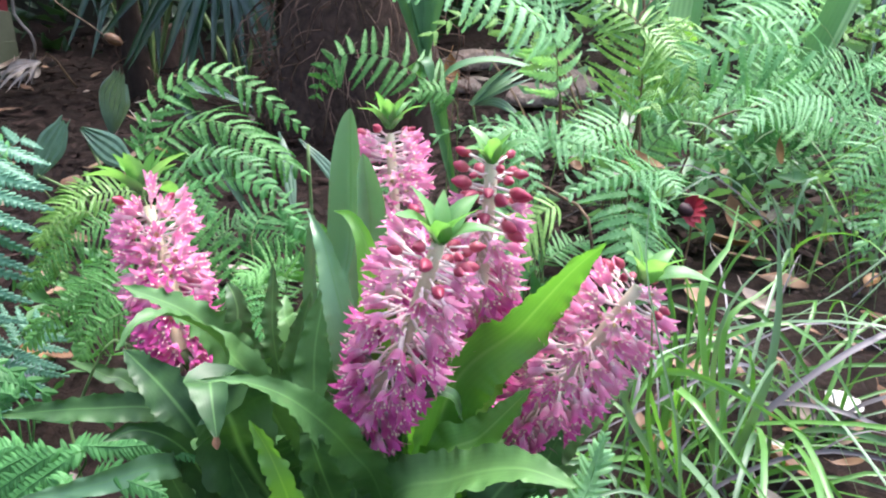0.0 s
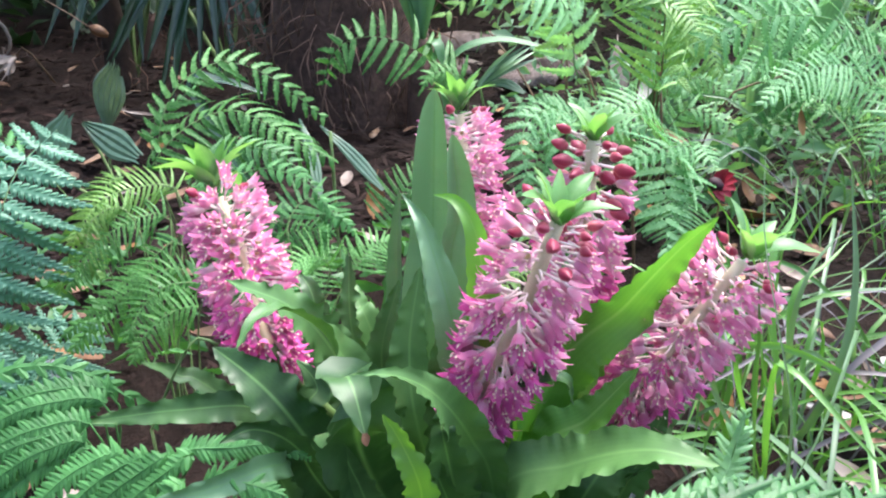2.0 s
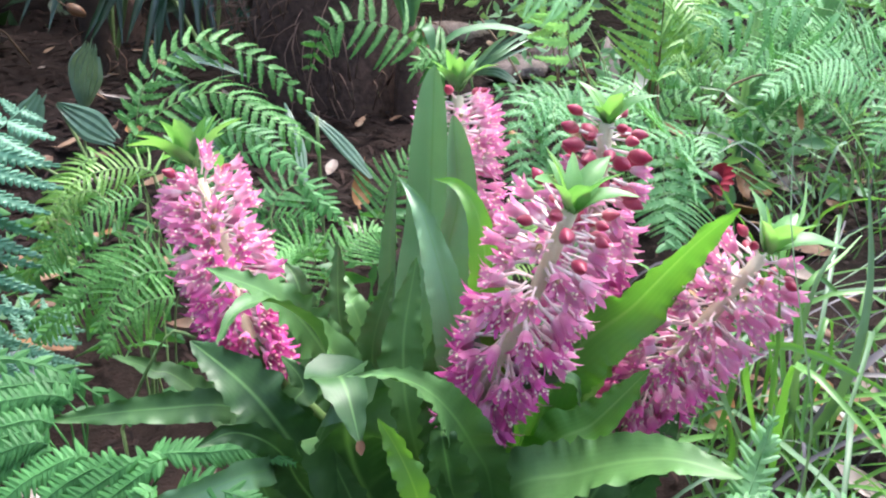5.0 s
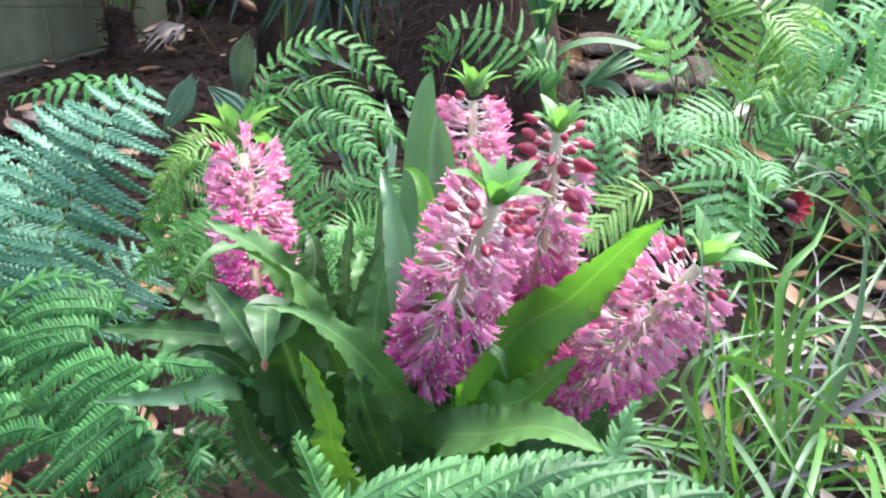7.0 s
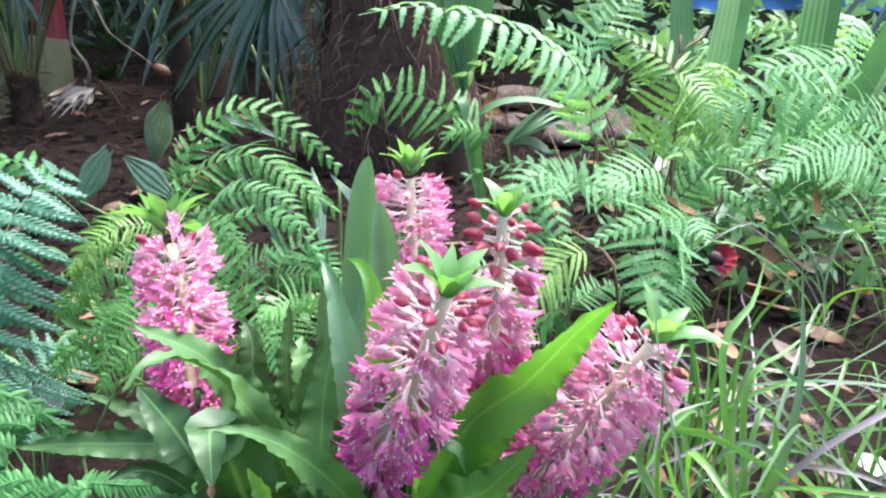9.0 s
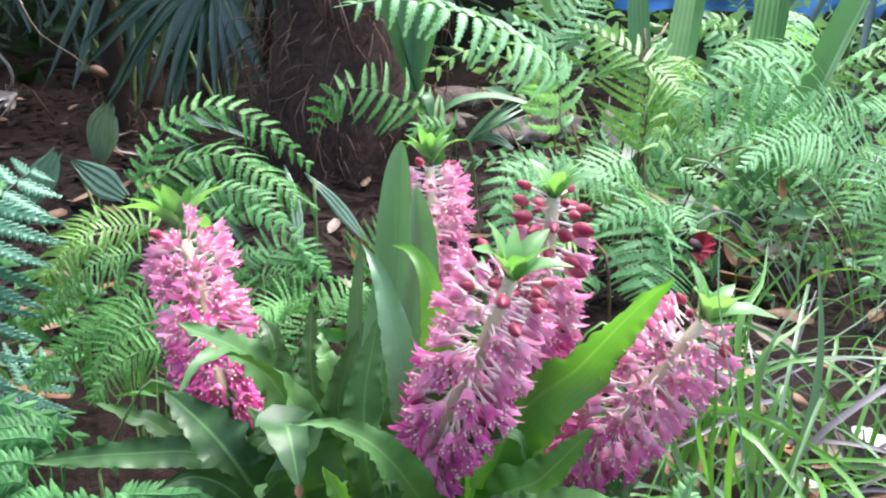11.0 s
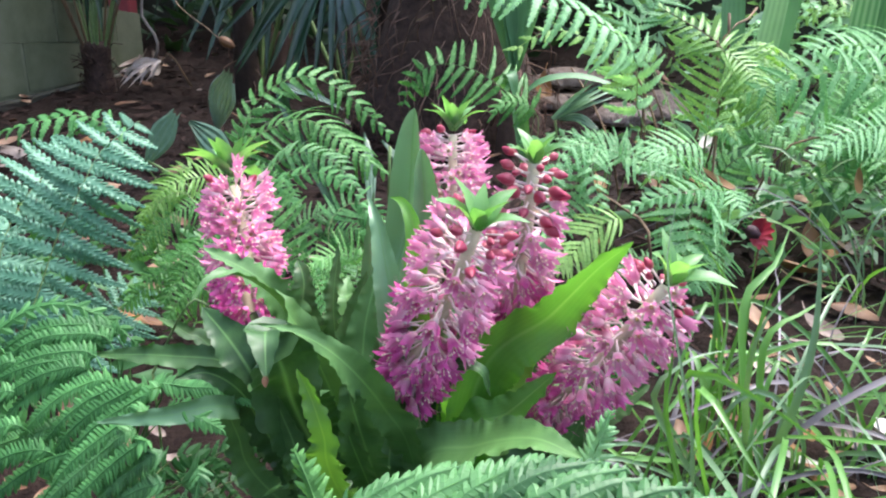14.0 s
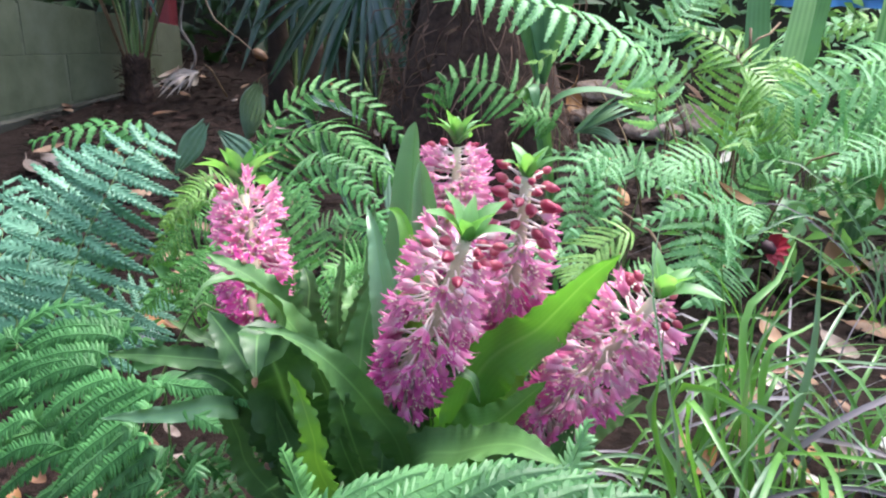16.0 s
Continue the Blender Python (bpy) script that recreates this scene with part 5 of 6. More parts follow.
near_grass = grass_clump((0.33, 0.72), 64, 0.40, 0.185, "clump of long arching green and pale grass blades", (0.25, -0.15, 0), (0.0024, 0.0078))
grass_clump((0.27, 0.585), 44, 0.19, 0.115, "low tuft of green and brownish grass shoots", (0.15, -0.25, 0), (0.0025, 0.0060))
grass_clump((0.70, 1.18), 34, 0.36, 0.28, "clump of pale strappy grass behind fallen leaves", (-0.1, -0.1, 0))
grass_clump((0.95, 1.0), 36, 0.40, 0.32, "large clump of pale strappy grass", (-0.2, -0.1, 0))
blade(near_grass, [(0.215, 0.46, 0.155), (0.186, 0.430, 0.356), (0.163, 0.430, 0.441), (0.146, 0.440, 0.510), (0.152, 0.470, 0.561)], 0.0045, M_GRASS_PALE)
blade(near_grass, [(0.24, 0.55, 0.16), (0.171, 0.460, 0.355), (0.166, 0.460, 0.419), (0.164, 0.480, 0.480)], 0.006, M_GRASS)
blade(near_grass, [(0.27, 0.60, 0.16), (0.195, 0.550, 0.336), (0.209, 0.540, 0.368), (0.251, 0.520, 0.362), (0.324, 0.500, 0.326)], 0.009, M_GRASS)
blade(near_grass, [(0.27, 0.60, 0.16), (0.176, 0.550, 0.321), (0.202, 0.560, 0.368), (0.241, 0.580, 0.374)], 0.010, M_GRASS_PALE)
blade(near_grass, [(0.30, 0.62, 0.17), (0.245, 0.600, 0.312), (0.244, 0.620, 0.391), (0.234, 0.650, 0.452)], 0.010, M_GRASS)
blade(near_grass, [(0.30, 0.62, 0.17), (0.309, 0.580, 0.294), (0.323, 0.600, 0.385), (0.321, 0.640, 0.488)], 0.009, M_GRASS_PALE)
blade(near_grass, [(0.30, 0.62, 0.17), (0.270, 0.600, 0.354), (0.300, 0.620, 0.422), (0.347, 0.640, 0.430), (0.387, 0.620, 0.407)], 0.007, M_GRASS_PALE)
blade(near_grass, [(0.31, 0.64, 0.17), (0.269, 0.660, 0.375), (0.304, 0.700, 0.421), (0.329, 0.750, 0.451)], 0.012, M_GRASS)
blade(near_grass, [(0.32, 0.64, 0.17), (0.298, 0.660, 0.338), (0.342, 0.680, 0.380), (0.373, 0.700, 0.398)], 0.010, M_GRASS)
blade(near_grass, [(0.26, 0.58, 0.16), (0.203, 0.500, 0.333), (0.199, 0.480, 0.385), (0.229, 0.420, 0.359), (0.249, 0.400, 0.336)], 0.010, M_GRASS)
for i in range(7):
    a = rng.uniform(-1.2, 1.2)
    b = V((0.285 + rng.uniform(-0.02, 0.03), 0.70 + rng.uniform(-0.03, 0.03), 0.17))
    blade(near_grass, [b, b + V((0.012 * a, 0.01, 0.10)), b + V((0.035 * a, 0.03, 0.20)), b + V((0.085 * a, 0.04, rng.uniform(0.24, 0.31)))], rng.uniform(0.004, 0.008), M_GRASS)

# ---- background plants ----
# near-black hedge and sheet that close the garden, deep shade put into their colours
def leaf_cloud(name, n, box, size, mat, label, seed):
    r = random.Random(seed)
    s = Shape()
    (x0, x1), (y0, y1), (z0, z1) = box
    for i in range(n):
        p = V((r.uniform(x0, x1), r.uniform(y0, y1), z0 + (z1 - z0) * r.random() ** 0.8))
        if noise.noise(p * 2.2) < -0.22:
            continue
        L = size * r.uniform(0.5, 1.3)
        d = V((r.gauss(0, 1), r.gauss(0, 1), r.gauss(-0.3, 0.7))).normalized()
        w = d.cross(V((r.gauss(0, 1), r.gauss(0, 1), r.gauss(0, 1)))).normalized() * L * 0.2
        n2 = d.cross(w).normalized() * L * 0.08
        s.grid([[p - w * 0.2, p, p + w * 0.2], [p + d * L * 0.45 - w + n2, p + d * L * 0.45, p + d * L * 0.45 + w + n2], [p + d * L - w * 0.1 - n2, p + d * L - n2, p + d * L + w * 0.1 - n2]])
    return tagged(new(name, s.mesh(name, mat)), label, "shrub", kind="stuff")


leaf_cloud("hedge", 4200, ((-4.5, 0.25), (3.9, 4.9), (0.15, 2.4)), 0.16, M_SHRUB, "dense hedge foliage coloured near-black to read as deep shade", 3)
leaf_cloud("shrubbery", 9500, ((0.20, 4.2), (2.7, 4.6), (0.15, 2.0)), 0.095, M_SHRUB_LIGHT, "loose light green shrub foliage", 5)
leaf_cloud("groundcover", 1500, ((0.25, 1.9), (1.15, 2.4), (0.19, 0.36)), 0.05, M_SHRUB_LIGHT, "low light green leaves among the ferns", 8)
leaf_cloud("undergrowth", 600, ((-1.0, 0.2), (0.75, 1.25), (0.13, 0.24)), 0.045, M_FERN_DARK, "low dark green leaves under the ferns", 9)
# unseen foliage added behind the camera, cutting light from the front
leaf_cloud("rear_hedge", 5200, ((-3.5, 3.5), (-2.2, -1.3), (0.05, 3.6)), 0.2, M_SHRUB, "unseen dark foliage added behind the camera to block light", 13)
# tall foliage added past the wall to hold back the sky on this side
leaf_cloud("side_hedge", 4800, ((-4.0, -2.4), (-2.2, 4.0), (0.05, 4.2)), 0.24, M_SHRUB, "tall dark foliage added beyond the wall to block sky light", 14)
# near-black sheet at the far end stands in for the unlit depth
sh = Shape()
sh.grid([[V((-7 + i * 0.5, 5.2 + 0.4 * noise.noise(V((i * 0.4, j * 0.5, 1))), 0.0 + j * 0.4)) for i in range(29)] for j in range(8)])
tagged(new("backdrop", sh.mesh("backdrop", M_SHADE_SHEET)), "dark sheet standing in for deep shade behind the hedge", "bank", kind="structure")


def pleated(parent, pts, width, mat, folds=5, face=(0, -1, 0.4), name="leaf", depth=0.055):
    """A leaf with lengthwise pleats."""
    c = curve(pts, 15)
    f0 = V(face).normalized()
    rows = []
    for i, p in enumerate(c):
        s = i / 14
        t = (c[min(i + 1, 14)] - c[max(i - 1, 0)]).normalized()
        n = (f0 - t * f0.dot(t)).normalized()
        sd = t.cross(n)
        w = width * 0.5 * (0.12 + 0.88 * math.sin(math.pi * 0.5 * min(1, s * 1.5))) * (1 - 0.62 * max(0, (s - 0.6) / 0.4) ** 1.5)
        rows.append([p + sd * w * (j / folds - 1) + n * (depth * width * 0.5 * (1 if j % 2 else -1) * (1 - 0.5 * s)) + t * ((0.30 * width * (noise.noise(V((j * 1.7, width * 90, 0)))) + 0.16 * width * (j % 2)) if i == 14 else 0) for j in range(2 * folds + 1)])
    s = Shape()
    s.grid(rows)
    return part(name, s.mesh(name, mat, smooth=False), parent)


def seedling(at, label):
    return thing("palm_seedling", (at[0], at[1], ground_z(at[0], at[1])), label, "palm", "palm seedlings")


def stem_to(plant, p, r=0.003, mat=None):
    b = plant.location.copy()
    s = Shape()
    q = V(p)
    s.tube(curve([b - V((0, 0, 0.01)), b.lerp(q, 0.5) + V((0, 0, 0.02)), q], 8), r, 5)
    return part("stem", s.mesh("stem", mat or M_STEM_GREEN), plant)


ps = seedling((-0.86, 1.86), "grey-green pleated palm seedling on the mulch")
stem_to(ps, (-0.843, 1.850, 0.259))
pleated(ps, [(-0.843, 1.850, 0.254), (-0.826, 1.840, 0.331), (-0.790, 1.820, 0.405)], 0.088, M_PLEAT_PALE, 6, depth=0.12)
ps = seedling((-0.66, 1.45), "dark green pleated palm seedling on the mulch")
stem_to(ps, (-0.813, 1.420, 0.272))
pleated(ps, [(-0.820, 1.420, 0.263), (-0.790, 1.430, 0.316), (-0.753, 1.440, 0.373)], 0.062, M_PLEAT, 4)
pleated(ps, [(-0.759, 1.520, 0.345), (-0.702, 1.480, 0.324), (-0.625, 1.420, 0.299)], 0.062, M_PLEAT, 4)
stem_to(ps, (-0.757, 1.520, 0.342))
ps = seedling((-0.22, 1.18), "glossy dark striped palm seedling between ferns")
stem_to(ps, (-0.224, 1.200, 0.398))
pleated(ps, [(-0.276, 1.220, 0.415), (-0.257, 1.180, 0.374), (-0.238, 1.120, 0.315)], 0.022, M_PLEAT, 3, depth=0.05)
pleated(ps, [(-0.243, 1.220, 0.403), (-0.193, 1.180, 0.368), (-0.138, 1.120, 0.323)], 0.022, M_PLEAT, 3, depth=0.05)
ps = seedling((0.10, 1.72), "pale silvery pleated palm seedling leaf")
stem_to(ps, (0.067, 1.720, 0.371))
for tx, ty, tz, lm in ((0.150, 1.700, 0.462, M_STRAP_PALE), (0.172, 1.712, 0.460, M_PLEAT), (0.190, 1.735, 0.455, M_STRAP_PALE), (0.200, 1.745, 0.442, M_STRAP_PALE), (0.204, 1.740, 0.426, M_PLEAT)):
    strap(ps, [(0.062, 1.715, 0.367), (0.062 + (tx - 0.062) * 0.5, 1.715, 0.372 + (tz - 0.367) * 0.5), (tx, ty, tz)], 0.0125, lm, face=(-0.4, -0.8, 0.5), fold=0.5, wave=0.0, profile="blade", nl=10, nw=2)
pleated(ps, [(0.065, 1.720, 0.366), (0.120, 1.710, 0.376), (0.165, 1.680, 0.358)], 0.022, M_PLEAT, 3)


def strap_clump(at, label):
    return thing("strap_lily", (at[0], at[1], ground_z(at[0], at[1])), label, "strap-leaved plant", "strap-leaved plants")


sc = strap_clump((-0.06, 2.22), "upright glossy green strap-leaved plant against the trunk")
sc.location.z = 0.40
for tx, ty, tz, w in ((-0.30, 2.14, 1.05, 0.050), (-0.17, 2.16, 1.15, 0.060), (-0.04, 2.16, 1.18, 0.056), (0.10, 2.2, 1.10, 0.055), (0.0, 2.24, 1.12, 0.055), (-0.12, 2.26, 1.05, 0.05)):
    b = sc.location
    strap(sc, [b, V((b.x + (tx - b.x) * 0.25, b.y + (ty - b.y) * 0.3, 0.58)), V((b.x + (tx - b.x) * 0.6, b.y + (ty - b.y) * 0.6, 0.86)), (tx, ty, tz)], w, M_STRAP, face=(rng.uniform(-0.5, 0.5), -1, 0.3), fold=0.35, wave=0.0)
sh = Shape()
b = sc.location
sh.tube([V((b.x, b.y + 0.06, 0.10)), V((b.x, b.y + 0.03, 0.28)), V((b.x, b.y, 0.41))], [0.05, 0.04, 0.02], 8)
part("stem", sh.mesh("stem", M_FIBRE), sc)
sc = strap_clump((0.03, 1.70), "low arching strap-leaved plant beside the lone frond")
strap(sc, [sc.location, (-0.008, 1.680, 0.378), (0.018, 1.660, 0.452), (0.110, 1.660, 0.476), (0.240, 1.640, 0.452)], 0.032, M_STRAP, face=(-0.1, -0.3, 1), fold=0.3, wave=0.02)
strap(sc, [sc.location, (-0.034, 1.640, 0.397), (-0.061, 1.600, 0.465), (-0.036, 1.570, 0.486), (-0.022, 1.550, 0.432)], 0.040, M_STRAP, face=(0, -0.3, 1), fold=0.2, wave=0.02)
sc = strap_clump((0.47, 1.62), "tall broad green strap-leaved plant among the ferns")
for px, ty, tz, w, mt in ((0.50, 1.60, 1.05, 0.052, M_STRAP_PALE), (0.56, 1.66, 1.0, 0.05, M_STRAP), (0.40, 1.70, 1.0, 0.06, M_STRAP)):
    b = sc.location
    strap(sc, [b, V((b.x + (px - b.x) * 0.4, b.y + (ty - b.y) * 0.3, 0.45)), V((b.x + (px - b.x) * 0.8, ty, 0.75)), (px, ty, tz)], w, mt, face=(rng.uniform(-0.3, 0.3), -1, 0.2), fold=0.15, wave=0.0, profile="blade")
sc = strap_clump((0.66, 1.58), "tall pale striped strap-leaved plant among the ferns")
for px, ty, tz, w, mt in ((0.64, 1.56, 1.05, 0.055, M_STRAP_PALE), (0.71, 1.60, 1.05, 0.05, M_STRAP), (0.90, 1.55, 0.95, 0.05, M_STRAP), (0.97, 1.6, 0.98, 0.05, M_STRAP_PALE)):
    b = sc.location
    strap(sc, [b, V((b.x + (px - b.x) * 0.3, b.y + (ty - b.y) * 0.3, 0.42)), V((b.x + (px - b.x) * 0.7, ty, 0.75)), (px, ty, tz)], w, mt, face=(rng.uniform(-0.3, 0.3), -1, 0.2), fold=0.15, wave=0.0, profile="blade")
sc = strap_clump((-0.36, 1.42), "dark green strap leaf behind the arching fern")
strap(sc, [sc.location, (-0.492, 1.400, 0.427), (-0.437, 1.380, 0.451), (-0.345, 1.340, 0.430)], 0.022, M_PALM, face=(0, -0.5, 1), fold=0.2, wave=0.02)


def fan_palm(at, label, fans):
    p = thing("fan_palm", (at[0], at[1], ground_z(at[0], at[1])), label, "palm", "fan palms")
    for hub, aim, n, L, spread in fans:
        hub, aim = V(hub), V(aim).normalized()
        s = Shape()
        b = p.location
        s.tube(curve([b, b.lerp(hub, 0.5) + V((0, 0.05, 0.15)), hub + V((0, 0.04, 0.06)), hub], 12), [0.009] * 12, 6)
        fan = part("frond", s.mesh("frond", M_STEM_GREEN), p)
        f = V((0, -1, 0.35))
        f = (f - aim * f.dot(aim)).normalized()
        sd = aim.cross(f)
        for k in range(n):
            a = spread * (k / (n - 1) - 0.5) + rng.uniform(-0.07, 0.07)
            d = (aim * math.cos(a) + sd * math.sin(a)).normalized()
            l = L * rng.uniform(0.85, 1.1) * (1 - 0.25 * abs(a) / max(spread, 0.1))
            strap(fan, [hub, hub + d * l * 0.5 + f * 0.05 * l, hub + d * l - V((0, 0, 0.12 * l))], rng.uniform(0.022, 0.042) * L / 0.5, M_PALM, face=f + sd * rng.uniform(-0.35, 0.35), fold=0.5, wave=0.0, profile="oval", name="leaflet", nl=10, nw=2)
    return p


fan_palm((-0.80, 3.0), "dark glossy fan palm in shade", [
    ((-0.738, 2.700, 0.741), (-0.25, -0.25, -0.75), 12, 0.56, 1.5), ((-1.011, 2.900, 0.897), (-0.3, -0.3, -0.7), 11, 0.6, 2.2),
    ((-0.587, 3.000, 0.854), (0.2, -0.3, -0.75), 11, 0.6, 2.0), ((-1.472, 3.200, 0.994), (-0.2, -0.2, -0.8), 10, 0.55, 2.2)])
# crown sits out of view; added to keep light off the mulch
fan_palm((-1.15, 2.95), "tall fan palm added with an unseen crown to shade the mulch", [
    ((-1.5, 2.3, 1.75), (-0.3, -0.9, -0.1), 14, 0.85, 3.4), ((-0.8, 2.2, 1.8), (0.3, -0.9, -0.1), 14, 0.85, 3.4), ((-1.2, 2.6, 2.0), (0.0, -1, 0.1), 14, 0.9, 3.6),
    ((-1.9, 2.9, 1.8), (-0.8, -0.5, 0.0), 14, 0.85, 3.4), ((-0.5, 2.9, 1.9), (0.8, -0.4, 0.0), 14, 0.85, 3.4), ((-1.1, 3.4, 2.0), (0, 1, 0.1), 14, 0.8, 3.4)])
fan_palm((1.5, 2.7), "light-struck fan palm beyond the ferns", [((1.25, 2.3, 0.95), (0.1, -0.3, -0.7), 11, 0.5, 2.4), ((1.7, 2.4, 1.05), (-0.2, -0.4, -0.7), 11, 0.5, 2.4)])


def stem_clump(at, n, label, tall, lean):
    p = thing("palm_clump", (at[0], at[1], ground_z(at[0], at[1])), label, "palm", "palm clumps")
    b = p.location
    s = Shape()
    s.grid([[b + V((math.cos(q) * rr, math.sin(q) * rr, zz)) * 1.0 + V((noise.noise(V((q * 3, zz * 30, b.x))) * 0.014, noise.noise(V((q * 3, zz * 30, b.y + 5))) * 0.014, noise.noise(V((q * 5, zz * 20, 3))) * 0.02)) for q in [i * math.tau / 18 for i in range(18)]] for rr, zz in ((0.062, -0.02), (0.055, 0.05), (0.050, 0.11), (0.056, 0.16), (0.050, 0.185), (0.02, 0.165))], closed=True)
    for i in range(60):
        q = rng.uniform(0, math.tau)
        o = b + V((math.cos(q) * 0.05, math.sin(q) * 0.05, rng.uniform(0.0, 0.18)))
        s.tube([o, o + V((math.cos(q) * 0.02, math.sin(q) * 0.02, 0.015)), o + V((math.cos(q) * 0.03 + rng.uniform(-0.03, 0.03), math.sin(q) * 0.03, rng.uniform(-0.03, 0.03)))], 0.002, 3)
    part("root_ball", s.mesh("root_ball", M_FIBRE), p, "fibrous red-brown base")
    for i in range(n):
        a = rng.uniform(0, math.tau)
        d = V((math.cos(a) * lean, math.sin(a) * lean * 0.6, 1)).normalized()
        L = tall * rng.uniform(0.7, 1.1)
        s = Shape()
        o = b + V((math.cos(a) * 0.03, math.sin(a) * 0.03, 0.1))
        s.tube(curve([o, o + d * L * 0.5, o + d * L + V((d.x, d.y, 0)) * 0.25 * L], 9), [0.0058 - 0.0004 * k for k in range(9)], 5)
        part("stem", s.mesh("stem", M_STEM_GREEN if rng.random() < 0.6 else M_STEM_BROWN), p)
        tip = o + d * L
        for k in range(3):
            e = V((rng.uniform(-1, 1), rng.uniform(-0.8, 0.3), rng.uniform(-0.7, 0.4))).normalized()
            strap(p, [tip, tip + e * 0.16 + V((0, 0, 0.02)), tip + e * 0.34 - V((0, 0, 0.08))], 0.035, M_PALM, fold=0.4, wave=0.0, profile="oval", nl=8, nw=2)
    return p


stem_clump((-1.805, 2.854, 0.157)[:2], 26, "clump of thin palm stems with a fibrous base beside the wall", 0.8, 0.36)
stem_clump((-1.25, 3.5), 10, "dark palm stems standing in deep shade", 1.0, 0.3)
stem_clump((-0.55, 3.3), 9, "dark palm stems rising in the shade", 1.1, 0.3)


def trunk(name, at, r, h, mat, label, strands=0, lean=(0, 0)):
    s = Shape()
    z0 = ground_z(*at) - 0.03
    rows = []
    for i in range(12):
        t = i / 11
        rr = r * (1.25 - 0.45 * min(1, t * 3)) * (1 + 0.1 * noise.noise(V((t * 6, at[0], 0))))
        rows.append([V((at[0] + lean[0] * t + math.cos(a) * rr * (1 + 0.16 * noise.noise(V((math.cos(a) * 2, math.sin(a) * 2, t * 5 + at[1])))), at[1] + lean[1] * t + math.sin(a) * rr, z0 + h * t)) for a in [k * math.tau / 20 for k in range(20)]])
    s.grid(rows, closed=True)
    s.poly(rows[-1])
    ob = thing(name, (at[0], at[1], z0), label, "tree")
    part("bark", s.mesh("bark", mat), ob)
    if strands:
        s = Shape()
        for i in range(strands):
            a = rng.uniform(math.pi, math.tau) + rng.uniform(-0.3, 0.3)
            z = z0 + h * rng.uniform(0.02, 0.9)
            rr = r * 1.02
            p = V((at[0] + math.cos(a) * rr, at[1] + math.sin(a) * rr, z))
            e = p + V((rng.uniform(-0.08, 0.08) + math.cos(a) * 0.06, math.sin(a) * 0.07, -rng.uniform(0.03, 0.2)))
            m = p.lerp(e, 0.5) + V((math.cos(a) * 0.05, math.sin(a) * 0.05, 0.02))
            s.tube(curve([p, m, e], 5), rng.uniform(0.0012, 0.003), 3)
        tagged(part("fibre", s.mesh("fibre", M_STRAW), ob, "hanging dry fibres"), kind="stuff")
    return ob


trunk("tree_fern_trunk", (-0.30, 2.55), 0.26, 1.7, M_FIBRE, "stout fibrous red-brown tree fern trunk", 420)
trunk("palm_tree", (-1.161, 2.863, 0.157)[:2], 0.045, 1.4, M_TRUNK, "thin dark palm trunk", 30, (-0.05, 0.02))
trunk("palm_tree", (-0.62, 2.9), 0.03, 1.5, M_TRUNK, "slender brown palm trunk", 0, (0.05, 0))
trunk("palm_tree", (-0.95, 3.7), 0.10, 2.0, M_TRUNK, "dark tree trunk in the shade", 20)


def stone(at, size, label, seed, mat=None):
    bm = bmesh.new()
    bmesh.ops.create_icosphere(bm, subdivisions=3, radius=1)
    for v in bm.verts:
        k = 1 + 0.28 * noise.noise(v.co * 1.3 + V((seed, 0, 0))) + 0.07 * noise.noise(v.co * 5 + V((seed, 3, 0)))
        v.co = V([c * k * s for c, s in zip(v.co, size)])
        v.co.z = max(v.co.z, -0.3 * size[2])
    me = bpy.data.meshes.new("stone")
    bm.to_mesh(me)
    bm.free()
    me.materials.append(mat or M_ROCK)
    me.polygons.foreach_set("use_smooth", [True] * len(me.polygons))
    return single("stone", me, Matrix.Translation((at[0], at[1], ground_z(at[0], at[1]) + 0.2 * size[2])), label, "stone", "garden stones")


stone((0.438, 2.664, 0.223), (0.10, 0.09, 0.07), "brown-grey rounded garden stone", 1)
stone((0.142, 3.465, 0.197), (0.17, 0.12, 0.07), "flat brown garden stone with litter on it", 2)
stone((0.304, 2.565, 0.213), (0.10, 0.08, 0.05), "small brown garden stone", 4)
stone((0.082, 2.981, 0.174), (0.07, 0.05, 0.04), "small grey garden stone", 3)
stone((-0.600, 0.900, 0.118), (0.034, 0.028, 0.032), "blue-grey slate stone under the fern", 7, M_SLATE)

# crumpled blue sheet and a red post beyond the planting
sh = Shape()
o = V((1.391, 3.600, 0.690))
sh.grid([[o + V((-0.55 + 0.055 * i, 0.12 * noise.noise(V((i * 0.6, j * 0.7, 2))), -0.06 + 0.05 * j + 0.05 * noise.noise(V((i * 0.5, j * 0.5, 8))))) for i in range(24)] for j in range(12)])
single("tarpaulin", sh.mesh("tarpaulin", M_BLUE), Matrix.Identity(4), "crumpled bright blue plastic tarpaulin behind the plants", "tarpaulin")
o = V((-2.196, 3.840, 0.480))
single("post", with_mat(slab((o.x - 0.13, o.y, 0.05), (o.x - 0.01, o.y + 0.09, 1.0), 0.008, 0.004), "post", M_RED), Matrix.Identity(4), "weathered red painted post behind the wall", "post")

